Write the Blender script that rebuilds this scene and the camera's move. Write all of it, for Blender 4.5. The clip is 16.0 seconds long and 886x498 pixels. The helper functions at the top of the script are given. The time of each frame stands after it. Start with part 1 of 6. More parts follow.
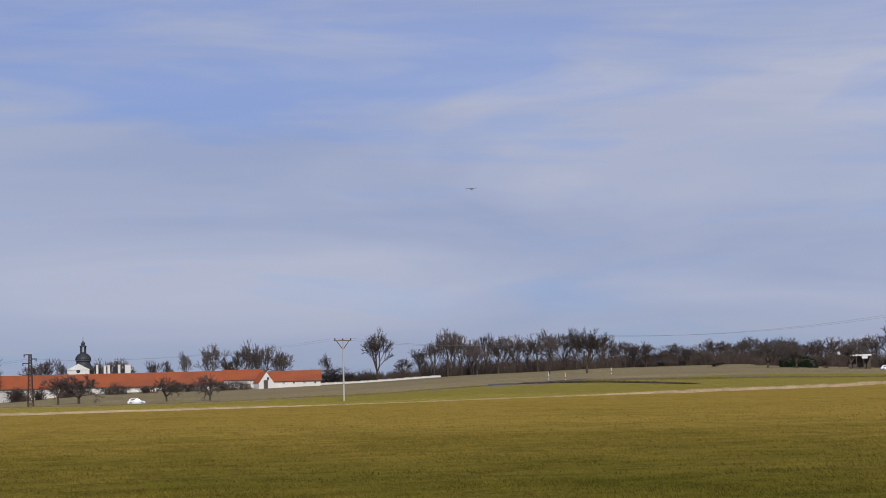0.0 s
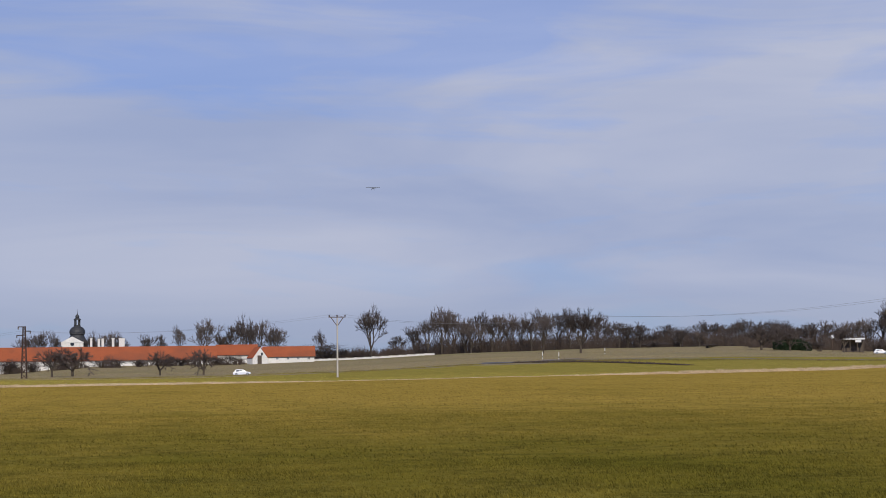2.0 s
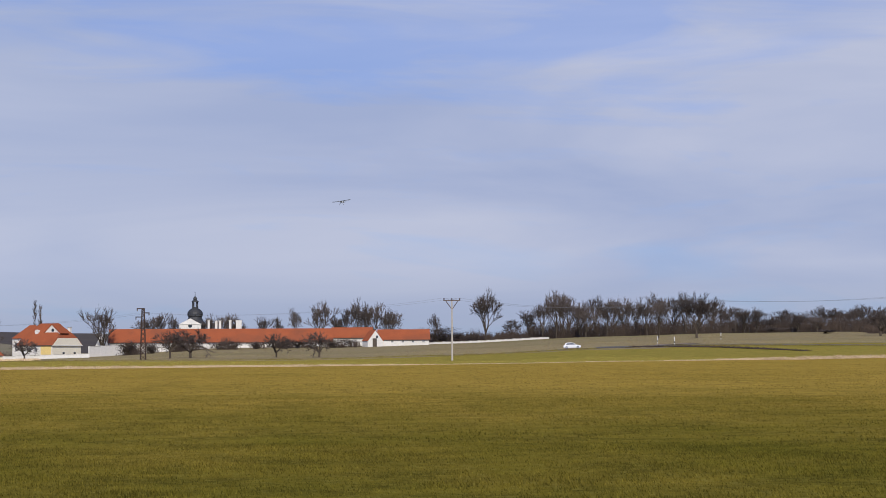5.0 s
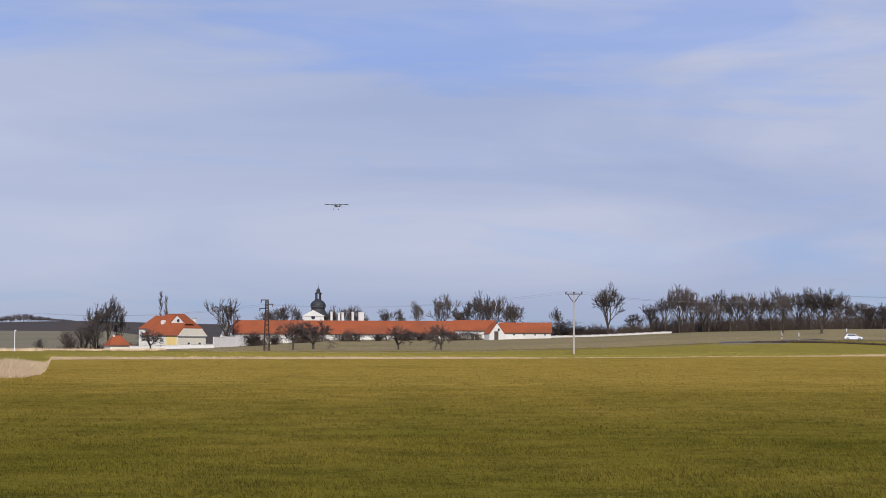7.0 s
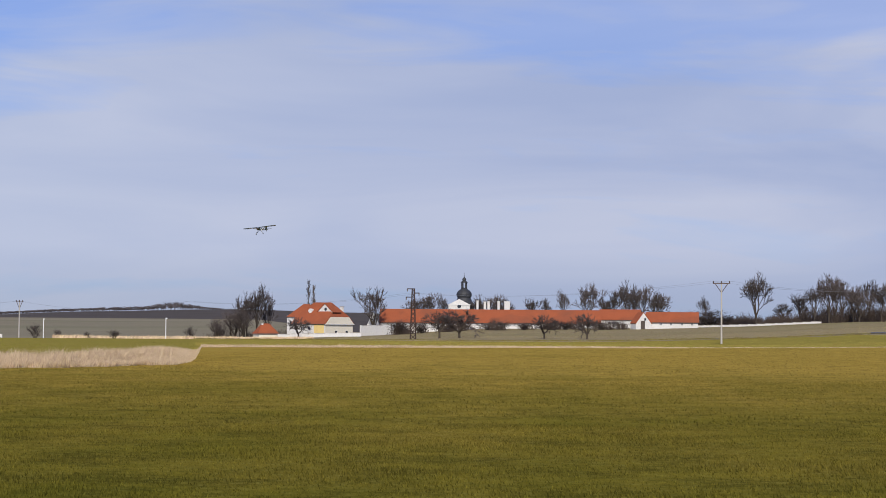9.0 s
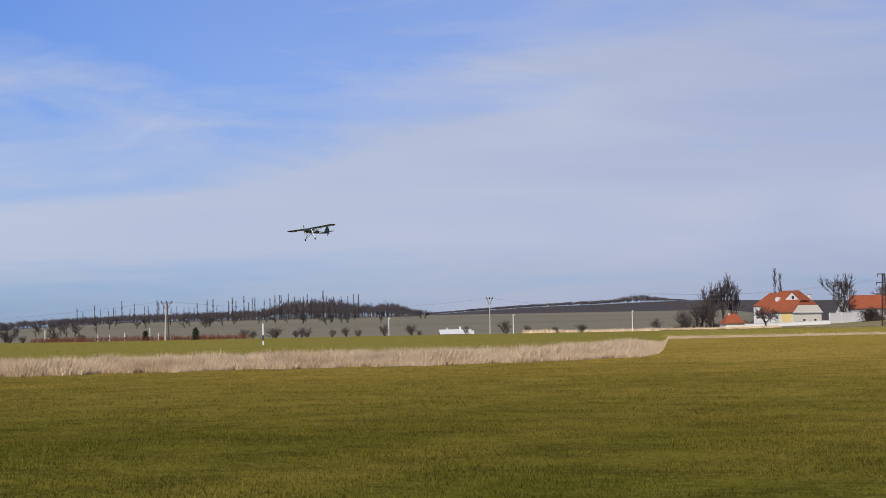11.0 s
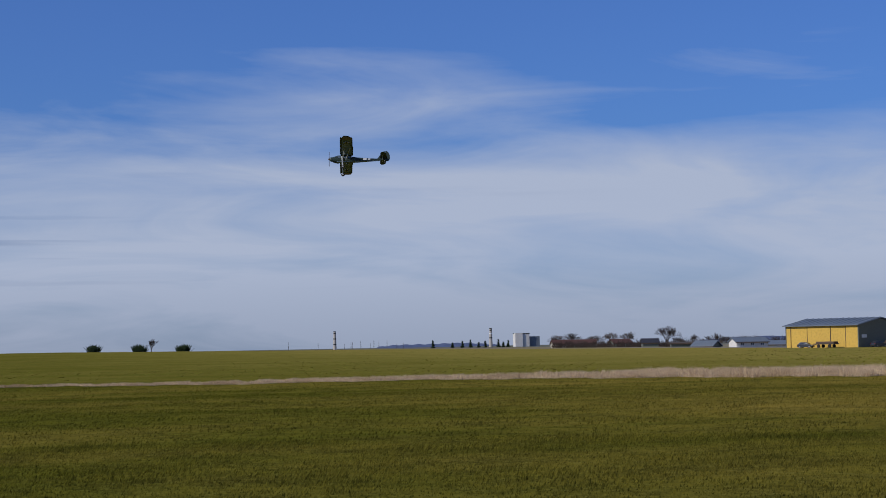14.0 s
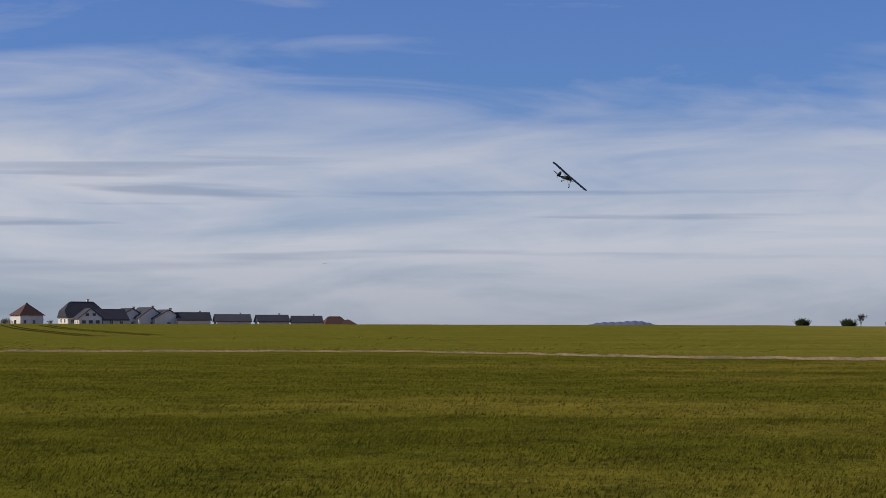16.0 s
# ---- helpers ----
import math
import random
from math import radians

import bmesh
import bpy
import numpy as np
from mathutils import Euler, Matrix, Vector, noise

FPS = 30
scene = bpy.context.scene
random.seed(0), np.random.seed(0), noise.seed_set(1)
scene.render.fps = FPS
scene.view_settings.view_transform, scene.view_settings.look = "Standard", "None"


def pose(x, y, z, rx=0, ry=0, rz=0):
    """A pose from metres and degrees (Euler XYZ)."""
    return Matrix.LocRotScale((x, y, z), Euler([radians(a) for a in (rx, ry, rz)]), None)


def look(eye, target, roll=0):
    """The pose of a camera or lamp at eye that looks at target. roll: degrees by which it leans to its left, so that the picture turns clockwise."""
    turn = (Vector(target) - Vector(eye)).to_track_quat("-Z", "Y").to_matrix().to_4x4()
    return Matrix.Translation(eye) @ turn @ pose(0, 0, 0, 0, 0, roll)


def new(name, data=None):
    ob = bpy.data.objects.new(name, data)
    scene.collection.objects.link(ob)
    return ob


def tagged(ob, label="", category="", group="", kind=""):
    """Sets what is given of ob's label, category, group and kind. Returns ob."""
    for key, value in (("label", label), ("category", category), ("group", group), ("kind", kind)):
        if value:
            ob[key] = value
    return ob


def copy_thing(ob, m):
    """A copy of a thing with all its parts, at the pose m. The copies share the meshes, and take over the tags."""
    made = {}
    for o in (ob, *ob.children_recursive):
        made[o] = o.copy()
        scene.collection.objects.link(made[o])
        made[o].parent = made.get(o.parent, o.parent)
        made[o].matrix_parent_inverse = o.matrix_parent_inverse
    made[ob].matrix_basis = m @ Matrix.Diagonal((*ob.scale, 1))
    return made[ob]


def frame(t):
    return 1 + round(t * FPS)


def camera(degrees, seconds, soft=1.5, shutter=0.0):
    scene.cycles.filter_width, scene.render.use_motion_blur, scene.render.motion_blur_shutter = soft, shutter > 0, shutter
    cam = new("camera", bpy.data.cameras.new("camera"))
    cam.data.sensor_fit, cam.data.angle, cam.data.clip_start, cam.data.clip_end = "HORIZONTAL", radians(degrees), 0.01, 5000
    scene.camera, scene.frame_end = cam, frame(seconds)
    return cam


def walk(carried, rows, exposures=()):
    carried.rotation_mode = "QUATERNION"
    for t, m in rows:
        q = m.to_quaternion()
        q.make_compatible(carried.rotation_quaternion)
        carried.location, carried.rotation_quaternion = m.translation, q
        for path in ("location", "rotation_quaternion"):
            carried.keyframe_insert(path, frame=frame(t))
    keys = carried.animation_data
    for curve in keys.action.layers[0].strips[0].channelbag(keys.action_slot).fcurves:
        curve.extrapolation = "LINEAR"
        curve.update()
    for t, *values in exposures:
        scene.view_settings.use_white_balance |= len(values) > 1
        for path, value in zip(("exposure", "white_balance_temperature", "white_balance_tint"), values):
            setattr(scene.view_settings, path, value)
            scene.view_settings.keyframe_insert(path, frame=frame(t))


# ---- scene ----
# Places are given by a bearing (degrees, clockwise from +y) and a distance from the spot where the camera stands.
EYE = Vector((0.0, 0.0, 1.65))
cam = camera(26.6, 16.0, soft=0.9, shutter=0.0)


def ray(az, el):
    a, e = radians(az), radians(el)
    return Vector((math.sin(a) * math.cos(e), math.cos(a) * math.cos(e), math.sin(e)))


# seconds, bearing, tilt, roll of the hand-held camera
CAMERA = (
    (0, 7.131, 4.285, -1.51),
    (0.5, 6.651, 3.863, -1.03),
    (1, 7.372, 3.533, -0.63),
    (1.5, 7.508, 3.289, -1.02),
    (2, 7.259, 3.609, -0.71),
    (2.5, 7.009, 3.656, -0.61),
    (3, 6.512, 3.581, -0.45),
    (5.3, 3.001, 3.140, 0.02),
    (5.5, 2.454, 3.221, 0.30),
    (6, 1.391, 3.353, 0.26),
    (6.5, 0.707, 3.162, 0.03),
    (7, -0.000, 2.935, 0.17),
    (7.5, -0.614, 2.813, 0.04),
    (8, -1.161, 2.808, -0.17),
    (8.2, -1.445, 2.820, -0.17),
    (10.3, -12.450, 2.033, 0.02),
    (10.5, -13.701, 2.183, -0.48),
    (11, -18.572, 2.404, -1.07),
    (11.5, -25.138, 1.964, 0.42),
    (12, -31.256, 2.694, -0.20),
    (12.5, -37.716, 3.238, -1.42),
    (13, -45.902, 3.324, -2.99),
    (13.5, -53.441, 3.027, -1.56),
    (14, -65.136, 2.964, -1.09),
    (14.5, -75.538, 3.342, -0.83),
    (15, -85.463, 3.017, -2.40),
    (15.5, -89.832, 2.663, -1.08),
    (16, -86.586, 2.353, 0.01),
)
EXPOSURES = (  # seconds, stops, kelvin, tint
    (0.0, -0.1, 6500, 10), (1.5, -0.05, 6500, 10), (3.0, 0.0, 6500, 10), (5.5, 0.1, 6500, 10), (8.0, 0.13, 6500, 10), (10.5, 0.1, 6450, 10), (12.0, -0.05, 6400, 10),
    (13.0, -0.15, 6250, 10), (14.0, -0.25, 6200, 10), (14.5, -0.22, 6300, 10), (15.0, -0.08, 6800, 10), (15.5, 0.0, 7200, 10), (16.0, 0.0, 7200, 10))
walk(cam, [(t, look(EYE, EYE + 100 * ray(a, e), r)) for t, a, e, r in CAMERA], exposures=EXPOSURES)

# ---- light ----
SUN_AZ, SUN_EL = 178.0, 34.0
sun_data = bpy.data.lights.new("sun", "SUN")
sun_data.energy, sun_data.angle, sun_data.color = 3.6, radians(0.6), (1.0, 0.93, 0.82)
sun = new("sun", sun_data)
sun.matrix_world = look(300 * ray(SUN_AZ, SUN_EL), (0, 0, 0))

world = bpy.data.worlds.new("world")
scene.world = world
world.use_nodes = True
wt = world.node_tree
wt.nodes.clear()


def wn(kind, **inputs):
    n = wt.nodes.new(kind)
    for k, v in inputs.items():
        n.inputs[int(k[1:]) if k[0] == "i" and k[1:].isdigit() else k].default_value = v
    return n


def wmath(op, a, b=None, c=None, clamp=False):
    n = wt.nodes.new("ShaderNodeMath")
    n.operation, n.use_clamp = op, clamp
    for i, v in enumerate((a, b, c)):
        if v is None:
            continue
        if isinstance(v, (int, float)):
            n.inputs[i].default_value = v
        else:
            wt.links.new(v, n.inputs[i])
    return n.outputs[0]


def wmix(f, a, b):
    n = wt.nodes.new("ShaderNodeMix")
    n.data_type = "RGBA"
    for i, v in ((0, f), (6, a), (7, b)):
        if isinstance(v, (int, float, tuple)):
            n.inputs[i].default_value = v
        else:
            wt.links.new(v, n.inputs[i])
    return n.outputs[2]


def build_sky():
    co = wn("ShaderNodeTexCoord").outputs["Generated"]
    sep = wn("ShaderNodeSeparateXYZ")
    wt.links.new(co, sep.inputs[0])
    x, y, z = sep.outputs
    sky = wt.nodes.new("ShaderNodeTexSky")
    sky.sky_type, sky.sun_disc = "NISHITA", False
    sky.sun_elevation, sky.sun_rotation = radians(SUN_EL), radians(SUN_AZ)
    sky.air_density, sky.dust_density, sky.ozone_density = 1.0, 0.6, 2.2
    scale = wn("ShaderNodeVectorMath")
    scale.operation = "MULTIPLY"
    wt.links.new(sky.outputs[0], scale.inputs[0])
    scale.inputs[1].default_value = SKY_GAIN
    blue = scale.outputs[0]
    # thin cirrus in long level streaks; the east is veiled nearly all over, the west opens to blue higher up
    def streaks(scale, detail, rough, distort, turn=0.0):
        mp = wn("ShaderNodeMapping")
        wt.links.new(co, mp.inputs["Vector"])
        mp.inputs["Scale"].default_value = scale
        mp.inputs["Rotation"].default_value = (radians(turn), radians(turn * 0.6), 0)
        n = wn("ShaderNodeTexNoise", Scale=1.0, Detail=detail, Roughness=rough, Distortion=distort)
        wt.links.new(mp.outputs[0], n.inputs["Vector"])
        return n.outputs[0]

    toward = wmath("ADD", wmath("MULTIPLY", x, ray(8, 0).x), wmath("MULTIPLY", y, ray(8, 0).y))
    g = wmath("MULTIPLY_ADD", toward, 1 / 0.29, -0.71 / 0.29, clamp=True)
    open_ = wmath("MULTIPLY", wmath("MULTIPLY_ADD", g, -0.90, 1.0), wmath("MULTIPLY", wmath("MAXIMUM", wmath("SUBTRACT", z, CLOUD_FLOOR), 0.0), CLOUD_DROP))
    big, mid = streaks((2.0, 2.0, 13.0), 6.0, 0.52, 0.7, 3.0), streaks((6.0, 6.0, 34.0), 6.0, 0.55, 0.9, 5.0)
    body = wmath("ADD", wmath("MULTIPLY_ADD", big, CLOUD_BIG, -0.5 * CLOUD_BIG), wmath("MULTIPLY_ADD", mid, CLOUD_MID, -0.5 * CLOUD_MID))
    amount = wmath("ADD", wmath("SUBTRACT", wmath("MULTIPLY_ADD", g, 0.30, CLOUD_BASE), open_), body, clamp=True)
    amount = wmath("MAXIMUM", wmath("MULTIPLY", amount, 0.96, clamp=True), wmath("MULTIPLY_ADD", g, 0.62, 0.05))
    # greyer bars low in the west
    bars = streaks((4.2, 4.2, 120.0), 3.0, 0.45, 0.3)
    west = wmath("MULTIPLY", wmath("MULTIPLY_ADD", toward, -2.2, 0.9, clamp=True), wmath("MULTIPLY", wmath("MULTIPLY_ADD", z, -14.0, 1.7, clamp=True), wmath("MULTIPLY_ADD", z, 40.0, -0.9, clamp=True)))
    bar = wmath("MULTIPLY", wmath("MULTIPLY_ADD", bars, 9.0, -5.2, clamp=True), west)
    tone = streaks((3.0, 3.0, 18.0), 5.0, 0.5, 0.5, 8.0)
    east_white = wmix(wmath("MULTIPLY_ADD", tone, 2.4, -0.75, clamp=True), EAST_GREY, EAST_WHITE)
    white = wmix(g, WEST_WHITE, east_white)
    white = wmix(wmath("MULTIPLY", bar, 0.85), white, CLOUD_GREY)
    hazed = wmix(wmath("MULTIPLY_ADD", z, -16.0, 0.72, clamp=True), white, CLOUD_LOW)
    out = wmix(amount, blue, hazed)
    # two old contrails
    for (c, half, ends, strength) in TRAILS:
        n = wn("ShaderNodeVectorMath")
        n.operation = "DOT_PRODUCT"
        wob = wn("ShaderNodeTexNoise", Scale=26.0, Detail=3.0)
        wt.links.new(co, wob.inputs["Vector"])
        wt.links.new(co, n.inputs[0])
        n.inputs[1].default_value = c
        off = wmath("ADD", n.outputs["Value"], wmath("MULTIPLY_ADD", wob.outputs[0], 0.012, -0.006))
        line = wmath("MULTIPLY_ADD", wmath("ABSOLUTE", off), -1.0 / half, 1.0, clamp=True)
        lo = wmath("MULTIPLY", wmath("MULTIPLY_ADD", z, 40.0, -40.0 * ends[0], clamp=True), wmath("MULTIPLY_ADD", z, -25.0, 25.0 * ends[1], clamp=True))
        side = wmath("MULTIPLY_ADD", y, 8.0, -8.0 * ends[2], clamp=True)
        patch = wmath("MULTIPLY_ADD", wob.outputs[0], 3.2, -1.0, clamp=True)
        f = wmath("MULTIPLY", wmath("MULTIPLY", line, lo), wmath("MULTIPLY", wmath("MULTIPLY", side, patch), strength))
        out = wmix(f, out, (0.62, 0.68, 0.82, 1))
    bg = wt.nodes.new("ShaderNodeBackground")
    wt.links.new(out, bg.inputs[0])
    bg.inputs[1].default_value = 1.0
    wo = wt.nodes.new("ShaderNodeOutputWorld")
    wt.links.new(bg.outputs[0], wo.inputs[0])


SKY_GAIN = (0.0285, 0.0520, 0.107)
CLOUD_BASE, CLOUD_DROP, CLOUD_FLOOR, CLOUD_BIG, CLOUD_MID = 0.76, 11.0, 0.085, 2.2, 1.2
EAST_WHITE, EAST_GREY = (0.515, 0.54, 0.66, 1), (0.335, 0.395, 0.585, 1)
WEST_WHITE, CLOUD_GREY, CLOUD_LOW = (0.50, 0.555, 0.69, 1), (0.22, 0.285, 0.44, 1), (0.335, 0.383, 0.50, 1)


def trail(a, b):
    """The normal of the plane through the eye and two directions."""
    return tuple(ray(*a).cross(ray(*b)).normalized())


TRAILS = (
    (trail((-43.1, 10.9), (-41.8, 6.1)), 0.0022, (0.09, 0.26, 0.6), 0.17),
    (trail((-28.9, 5.2), (-26.6, 6.7)), 0.004, (0.09, 0.125, 0.6), 0.35),
)
build_sky()


# ---- materials ----
def material(name, base, other, scale=1.0, rough=0.8, bump=0.0, metal=0.0, fine=8.0, spread=0.5, stain=None, stain_amount=0.3, per_object=0.0, island=0.0, thin=0.0, stretch=(1, 1, 1), spec=0.3):
    """Two-scale mottled surface: base and other blend by a broad and a fine noise; stain lays a third colour in patches."""
    m = bpy.data.materials.new(name)
    m.use_nodes = True
    nt = m.node_tree
    bsdf = nt.nodes["Principled BSDF"]
    bsdf.inputs["Roughness"].default_value, bsdf.inputs["Metallic"].default_value = rough, metal
    bsdf.inputs["Specular IOR Level"].default_value = spec
    tc = nt.nodes.new("ShaderNodeNewGeometry") if stretch is None else nt.nodes.new("ShaderNodeTexCoord")
    mp = nt.nodes.new("ShaderNodeMapping")
    nt.links.new(tc.outputs["Position" if stretch is None else "Object"], mp.inputs[0])
    mp.inputs["Scale"].default_value = stretch or (1, 1, 1)

    def tex(s, detail):
        n = nt.nodes.new("ShaderNodeTexNoise")
        n.inputs["Scale"].default_value, n.inputs["Detail"].default_value = s, detail
        nt.links.new(mp.outputs[0], n.inputs["Vector"])
        return n.outputs[0]

    def mixed(f, a, b):
        n = nt.nodes.new("ShaderNodeMix")
        n.data_type = "RGBA"
        for i, v in ((0, f), (6, a), (7, b)):
            if isinstance(v, (float, int, tuple)):
                n.inputs[i].default_value = v
            else:
                nt.links.new(v, n.inputs[i])
        return n.outputs[2]

    def ramp(v, lo, hi):
        n = nt.nodes.new("ShaderNodeMapRange")
        n.inputs[1].default_value, n.inputs[2].default_value = lo, hi
        nt.links.new(v, n.inputs[0])
        return n.outputs[0]

    a, b = (*base, 1), (*other, 1)
    broad, small = tex(scale, 4.0), tex(scale * fine, 5.0)
    col = mixed(ramp(broad, 0.5 - spread / 2, 0.5 + spread / 2), a, b)
    avg = tuple((p + q) / 2 * 0.75 for p, q in zip(base, other)) + (1,)
    col = mixed(ramp(small, 0.45, 0.85), col, avg)
    if stain:
        n = nt.nodes.new("ShaderNodeMath")
        n.operation = "MULTIPLY"
        nt.links.new(ramp(tex(scale * 0.37, 6.0), 0.5, 0.68), n.inputs[0])
        n.inputs[1].default_value = stain_amount
        col = mixed(n.outputs[0], col, (*stain, 1))
    if island:
        info = nt.nodes.new("ShaderNodeNewGeometry")
        hsv = nt.nodes.new("ShaderNodeHueSaturation")
        nt.links.new(col, hsv.inputs["Color"])
        for out_lo, out_hi, sock in ((1 - island, 1 + island, "Value"), (0.5 - 0.02, 0.5 + 0.02, "Hue")):
            mr = nt.nodes.new("ShaderNodeMapRange")
            mr.inputs[3].default_value, mr.inputs[4].default_value = out_lo, out_hi
            nt.links.new(info.outputs["Random Per Island"], mr.inputs[0])
            nt.links.new(mr.outputs[0], hsv.inputs[sock])
        col = hsv.outputs[0]
    if per_object:
        info = nt.nodes.new("ShaderNodeObjectInfo")
        hsv = nt.nodes.new("ShaderNodeHueSaturation")
        nt.links.new(col, hsv.inputs["Color"])
        mr = nt.nodes.new("ShaderNodeMapRange")
        mr.inputs[3].default_value, mr.inputs[4].default_value = 1 - per_object, 1 + per_object
        nt.links.new(info.outputs["Random"], mr.inputs[0])
        nt.links.new(mr.outputs[0], hsv.inputs["Value"])
        col = hsv.outputs[0]
    nt.links.new(col, bsdf.inputs["Base Color"])
    if thin:
        tr = nt.nodes.new("ShaderNodeBsdfTranslucent")
        nt.links.new(col, tr.inputs[0])
        mx = nt.nodes.new("ShaderNodeMixShader")
        mx.inputs[0].default_value = thin
        nt.links.new(bsdf.outputs[0], mx.inputs[1])
        nt.links.new(tr.outputs[0], mx.inputs[2])
        nt.links.new(mx.outputs[0], nt.nodes["Material Output"].inputs[0])
    if bump:
        bn = nt.nodes.new("ShaderNodeBump")
        bn.inputs["Strength"].default_value, bn.inputs["Distance"].default_value = bump, 0.5 / (scale * fine)
        nt.links.new(small, bn.inputs["Height"])
        nt.links.new(bn.outputs[0], bsdf.inputs["Normal"])
    return m


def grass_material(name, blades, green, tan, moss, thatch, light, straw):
    """Sward that runs from green in the west and near the airfield to dry tan in the east, with tufts and thatch; the
    west is also darkened for blade shade.
    """
    m = bpy.data.materials.new(name)
    m.use_nodes = True
    nt = m.node_tree
    bsdf = nt.nodes["Principled BSDF"]
    bsdf.inputs["Roughness"].default_value, bsdf.inputs["Specular IOR Level"].default_value = 0.95, 0.0
    geo = nt.nodes.new("ShaderNodeNewGeometry")

    def link(v, sock):
        if isinstance(v, (int, float, tuple)):
            sock.default_value = v
        else:
            nt.links.new(v, sock)

    def calc(op, a, b=0.0, c=0.0, clamp=False):
        n = nt.nodes.new("ShaderNodeMath")
        n.operation, n.use_clamp = op, clamp
        for i, v in enumerate((a, b, c)):
            link(v, n.inputs[i])
        return n.outputs[0]

    def tex(scale, detail, rough=0.6):
        n = nt.nodes.new("ShaderNodeTexNoise")
        n.inputs["Scale"].default_value, n.inputs["Detail"].default_value, n.inputs["Roughness"].default_value = scale, detail, rough
        nt.links.new(geo.outputs["Position"], n.inputs["Vector"])
        return n.outputs[0]

    def mixed(f, a, b):
        n = nt.nodes.new("ShaderNodeMix")
        n.data_type = "RGBA"
        for i, v in ((0, f), (6, a), (7, b)):
            link(v, n.inputs[i])
        return n.outputs[2]

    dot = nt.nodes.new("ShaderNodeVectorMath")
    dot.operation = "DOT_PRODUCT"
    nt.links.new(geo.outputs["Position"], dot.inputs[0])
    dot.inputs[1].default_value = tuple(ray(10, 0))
    # ramp away from the sun: drier hue, plus lit-east, shaded-west brightness in the colour
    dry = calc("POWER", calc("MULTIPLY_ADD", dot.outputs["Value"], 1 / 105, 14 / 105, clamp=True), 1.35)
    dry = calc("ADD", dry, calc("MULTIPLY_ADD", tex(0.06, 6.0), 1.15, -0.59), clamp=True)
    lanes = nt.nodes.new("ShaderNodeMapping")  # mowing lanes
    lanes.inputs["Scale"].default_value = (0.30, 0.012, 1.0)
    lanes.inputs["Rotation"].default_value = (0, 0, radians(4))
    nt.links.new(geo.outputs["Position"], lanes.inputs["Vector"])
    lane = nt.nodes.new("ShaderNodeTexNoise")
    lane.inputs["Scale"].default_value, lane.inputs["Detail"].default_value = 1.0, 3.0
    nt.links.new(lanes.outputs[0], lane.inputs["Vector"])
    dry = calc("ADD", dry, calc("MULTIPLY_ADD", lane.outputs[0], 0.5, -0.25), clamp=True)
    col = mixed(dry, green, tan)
    tuft = calc("MULTIPLY_ADD", tex(0.55, 9.0, 0.82), 6.0, -2.6, clamp=True)
    col = mixed(calc("MULTIPLY", tuft, 0.7), col, mixed(dry, moss, thatch))
    speck = calc("MULTIPLY_ADD", tex(4.0, 4.0, 0.7), 7.0, -3.4, clamp=True)
    col = mixed(calc("MULTIPLY", speck, 0.75), col, mixed(dry, light, straw))
    if blades:
        hsv = nt.nodes.new("ShaderNodeHueSaturation")
        nt.links.new(col, hsv.inputs["Color"])
        nt.links.new(calc("MULTIPLY_ADD", geo.outputs["Random Per Island"], 0.88, 0.48), hsv.inputs["Value"])
        col = hsv.outputs[0]
        tr = nt.nodes.new("ShaderNodeBsdfTranslucent")
        nt.links.new(col, tr.inputs[0])
        mx = nt.nodes.new("ShaderNodeMixShader")
        mx.inputs[0].default_value = 0.5
        nt.links.new(bsdf.outputs[0], mx.inputs[1])
        nt.links.new(tr.outputs[0], mx.inputs[2])
        nt.links.new(mx.outputs[0], nt.nodes["Material Output"].inputs[0])
    else:
        bn = nt.nodes.new("ShaderNodeBump")
        bn.inputs["Strength"].default_value, bn.inputs["Distance"].default_value = 0.8, 0.10
        nt.links.new(calc("ADD", tex(2.6, 6.0, 0.75), calc("MULTIPLY", tex(0.5, 3.0), 1.5)), bn.inputs["Height"])
        nt.links.new(bn.outputs[0], bsdf.inputs["Normal"])
    nt.links.new(col, bsdf.inputs["Base Color"])
    return m


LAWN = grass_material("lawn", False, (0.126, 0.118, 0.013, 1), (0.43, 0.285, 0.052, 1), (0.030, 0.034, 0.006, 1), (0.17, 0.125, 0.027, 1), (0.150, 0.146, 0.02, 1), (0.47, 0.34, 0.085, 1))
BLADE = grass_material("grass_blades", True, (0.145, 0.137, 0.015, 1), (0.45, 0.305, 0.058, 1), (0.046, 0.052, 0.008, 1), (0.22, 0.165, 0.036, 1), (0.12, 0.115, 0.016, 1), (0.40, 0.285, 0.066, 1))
STRAW_SOIL = material("straw_soil", (0.22, 0.165, 0.075), (0.17, 0.13, 0.05), 0.6, 0.95, 0.5)
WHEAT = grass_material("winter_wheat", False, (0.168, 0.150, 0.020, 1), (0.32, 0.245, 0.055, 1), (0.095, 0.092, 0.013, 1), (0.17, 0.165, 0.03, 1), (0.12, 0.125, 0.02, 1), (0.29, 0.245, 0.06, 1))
FALLOW = material("fallow_field", (0.245, 0.195, 0.10), (0.295, 0.23, 0.115), 0.02, 0.95, 0.4, fine=30, stain=(0.17, 0.155, 0.055), stain_amount=0.6, stretch=(0.5, 1.6, 1), spec=0.1)
SLOPE_FIELD = material("grey_green_slope_field", (0.232, 0.198, 0.122), (0.285, 0.24, 0.15), 0.006, 0.95, 0.3, fine=30, stain=(0.15, 0.16, 0.075), stain_amount=0.6, stretch=(0.4, 1.6, 1), spec=0.1)
FAR_SLOPE = material("dark_heathland_ridge", (0.076, 0.062, 0.05), (0.105, 0.085, 0.066), 0.006, 0.95, fine=20, stretch=(0.5, 2, 1), spec=0.1)
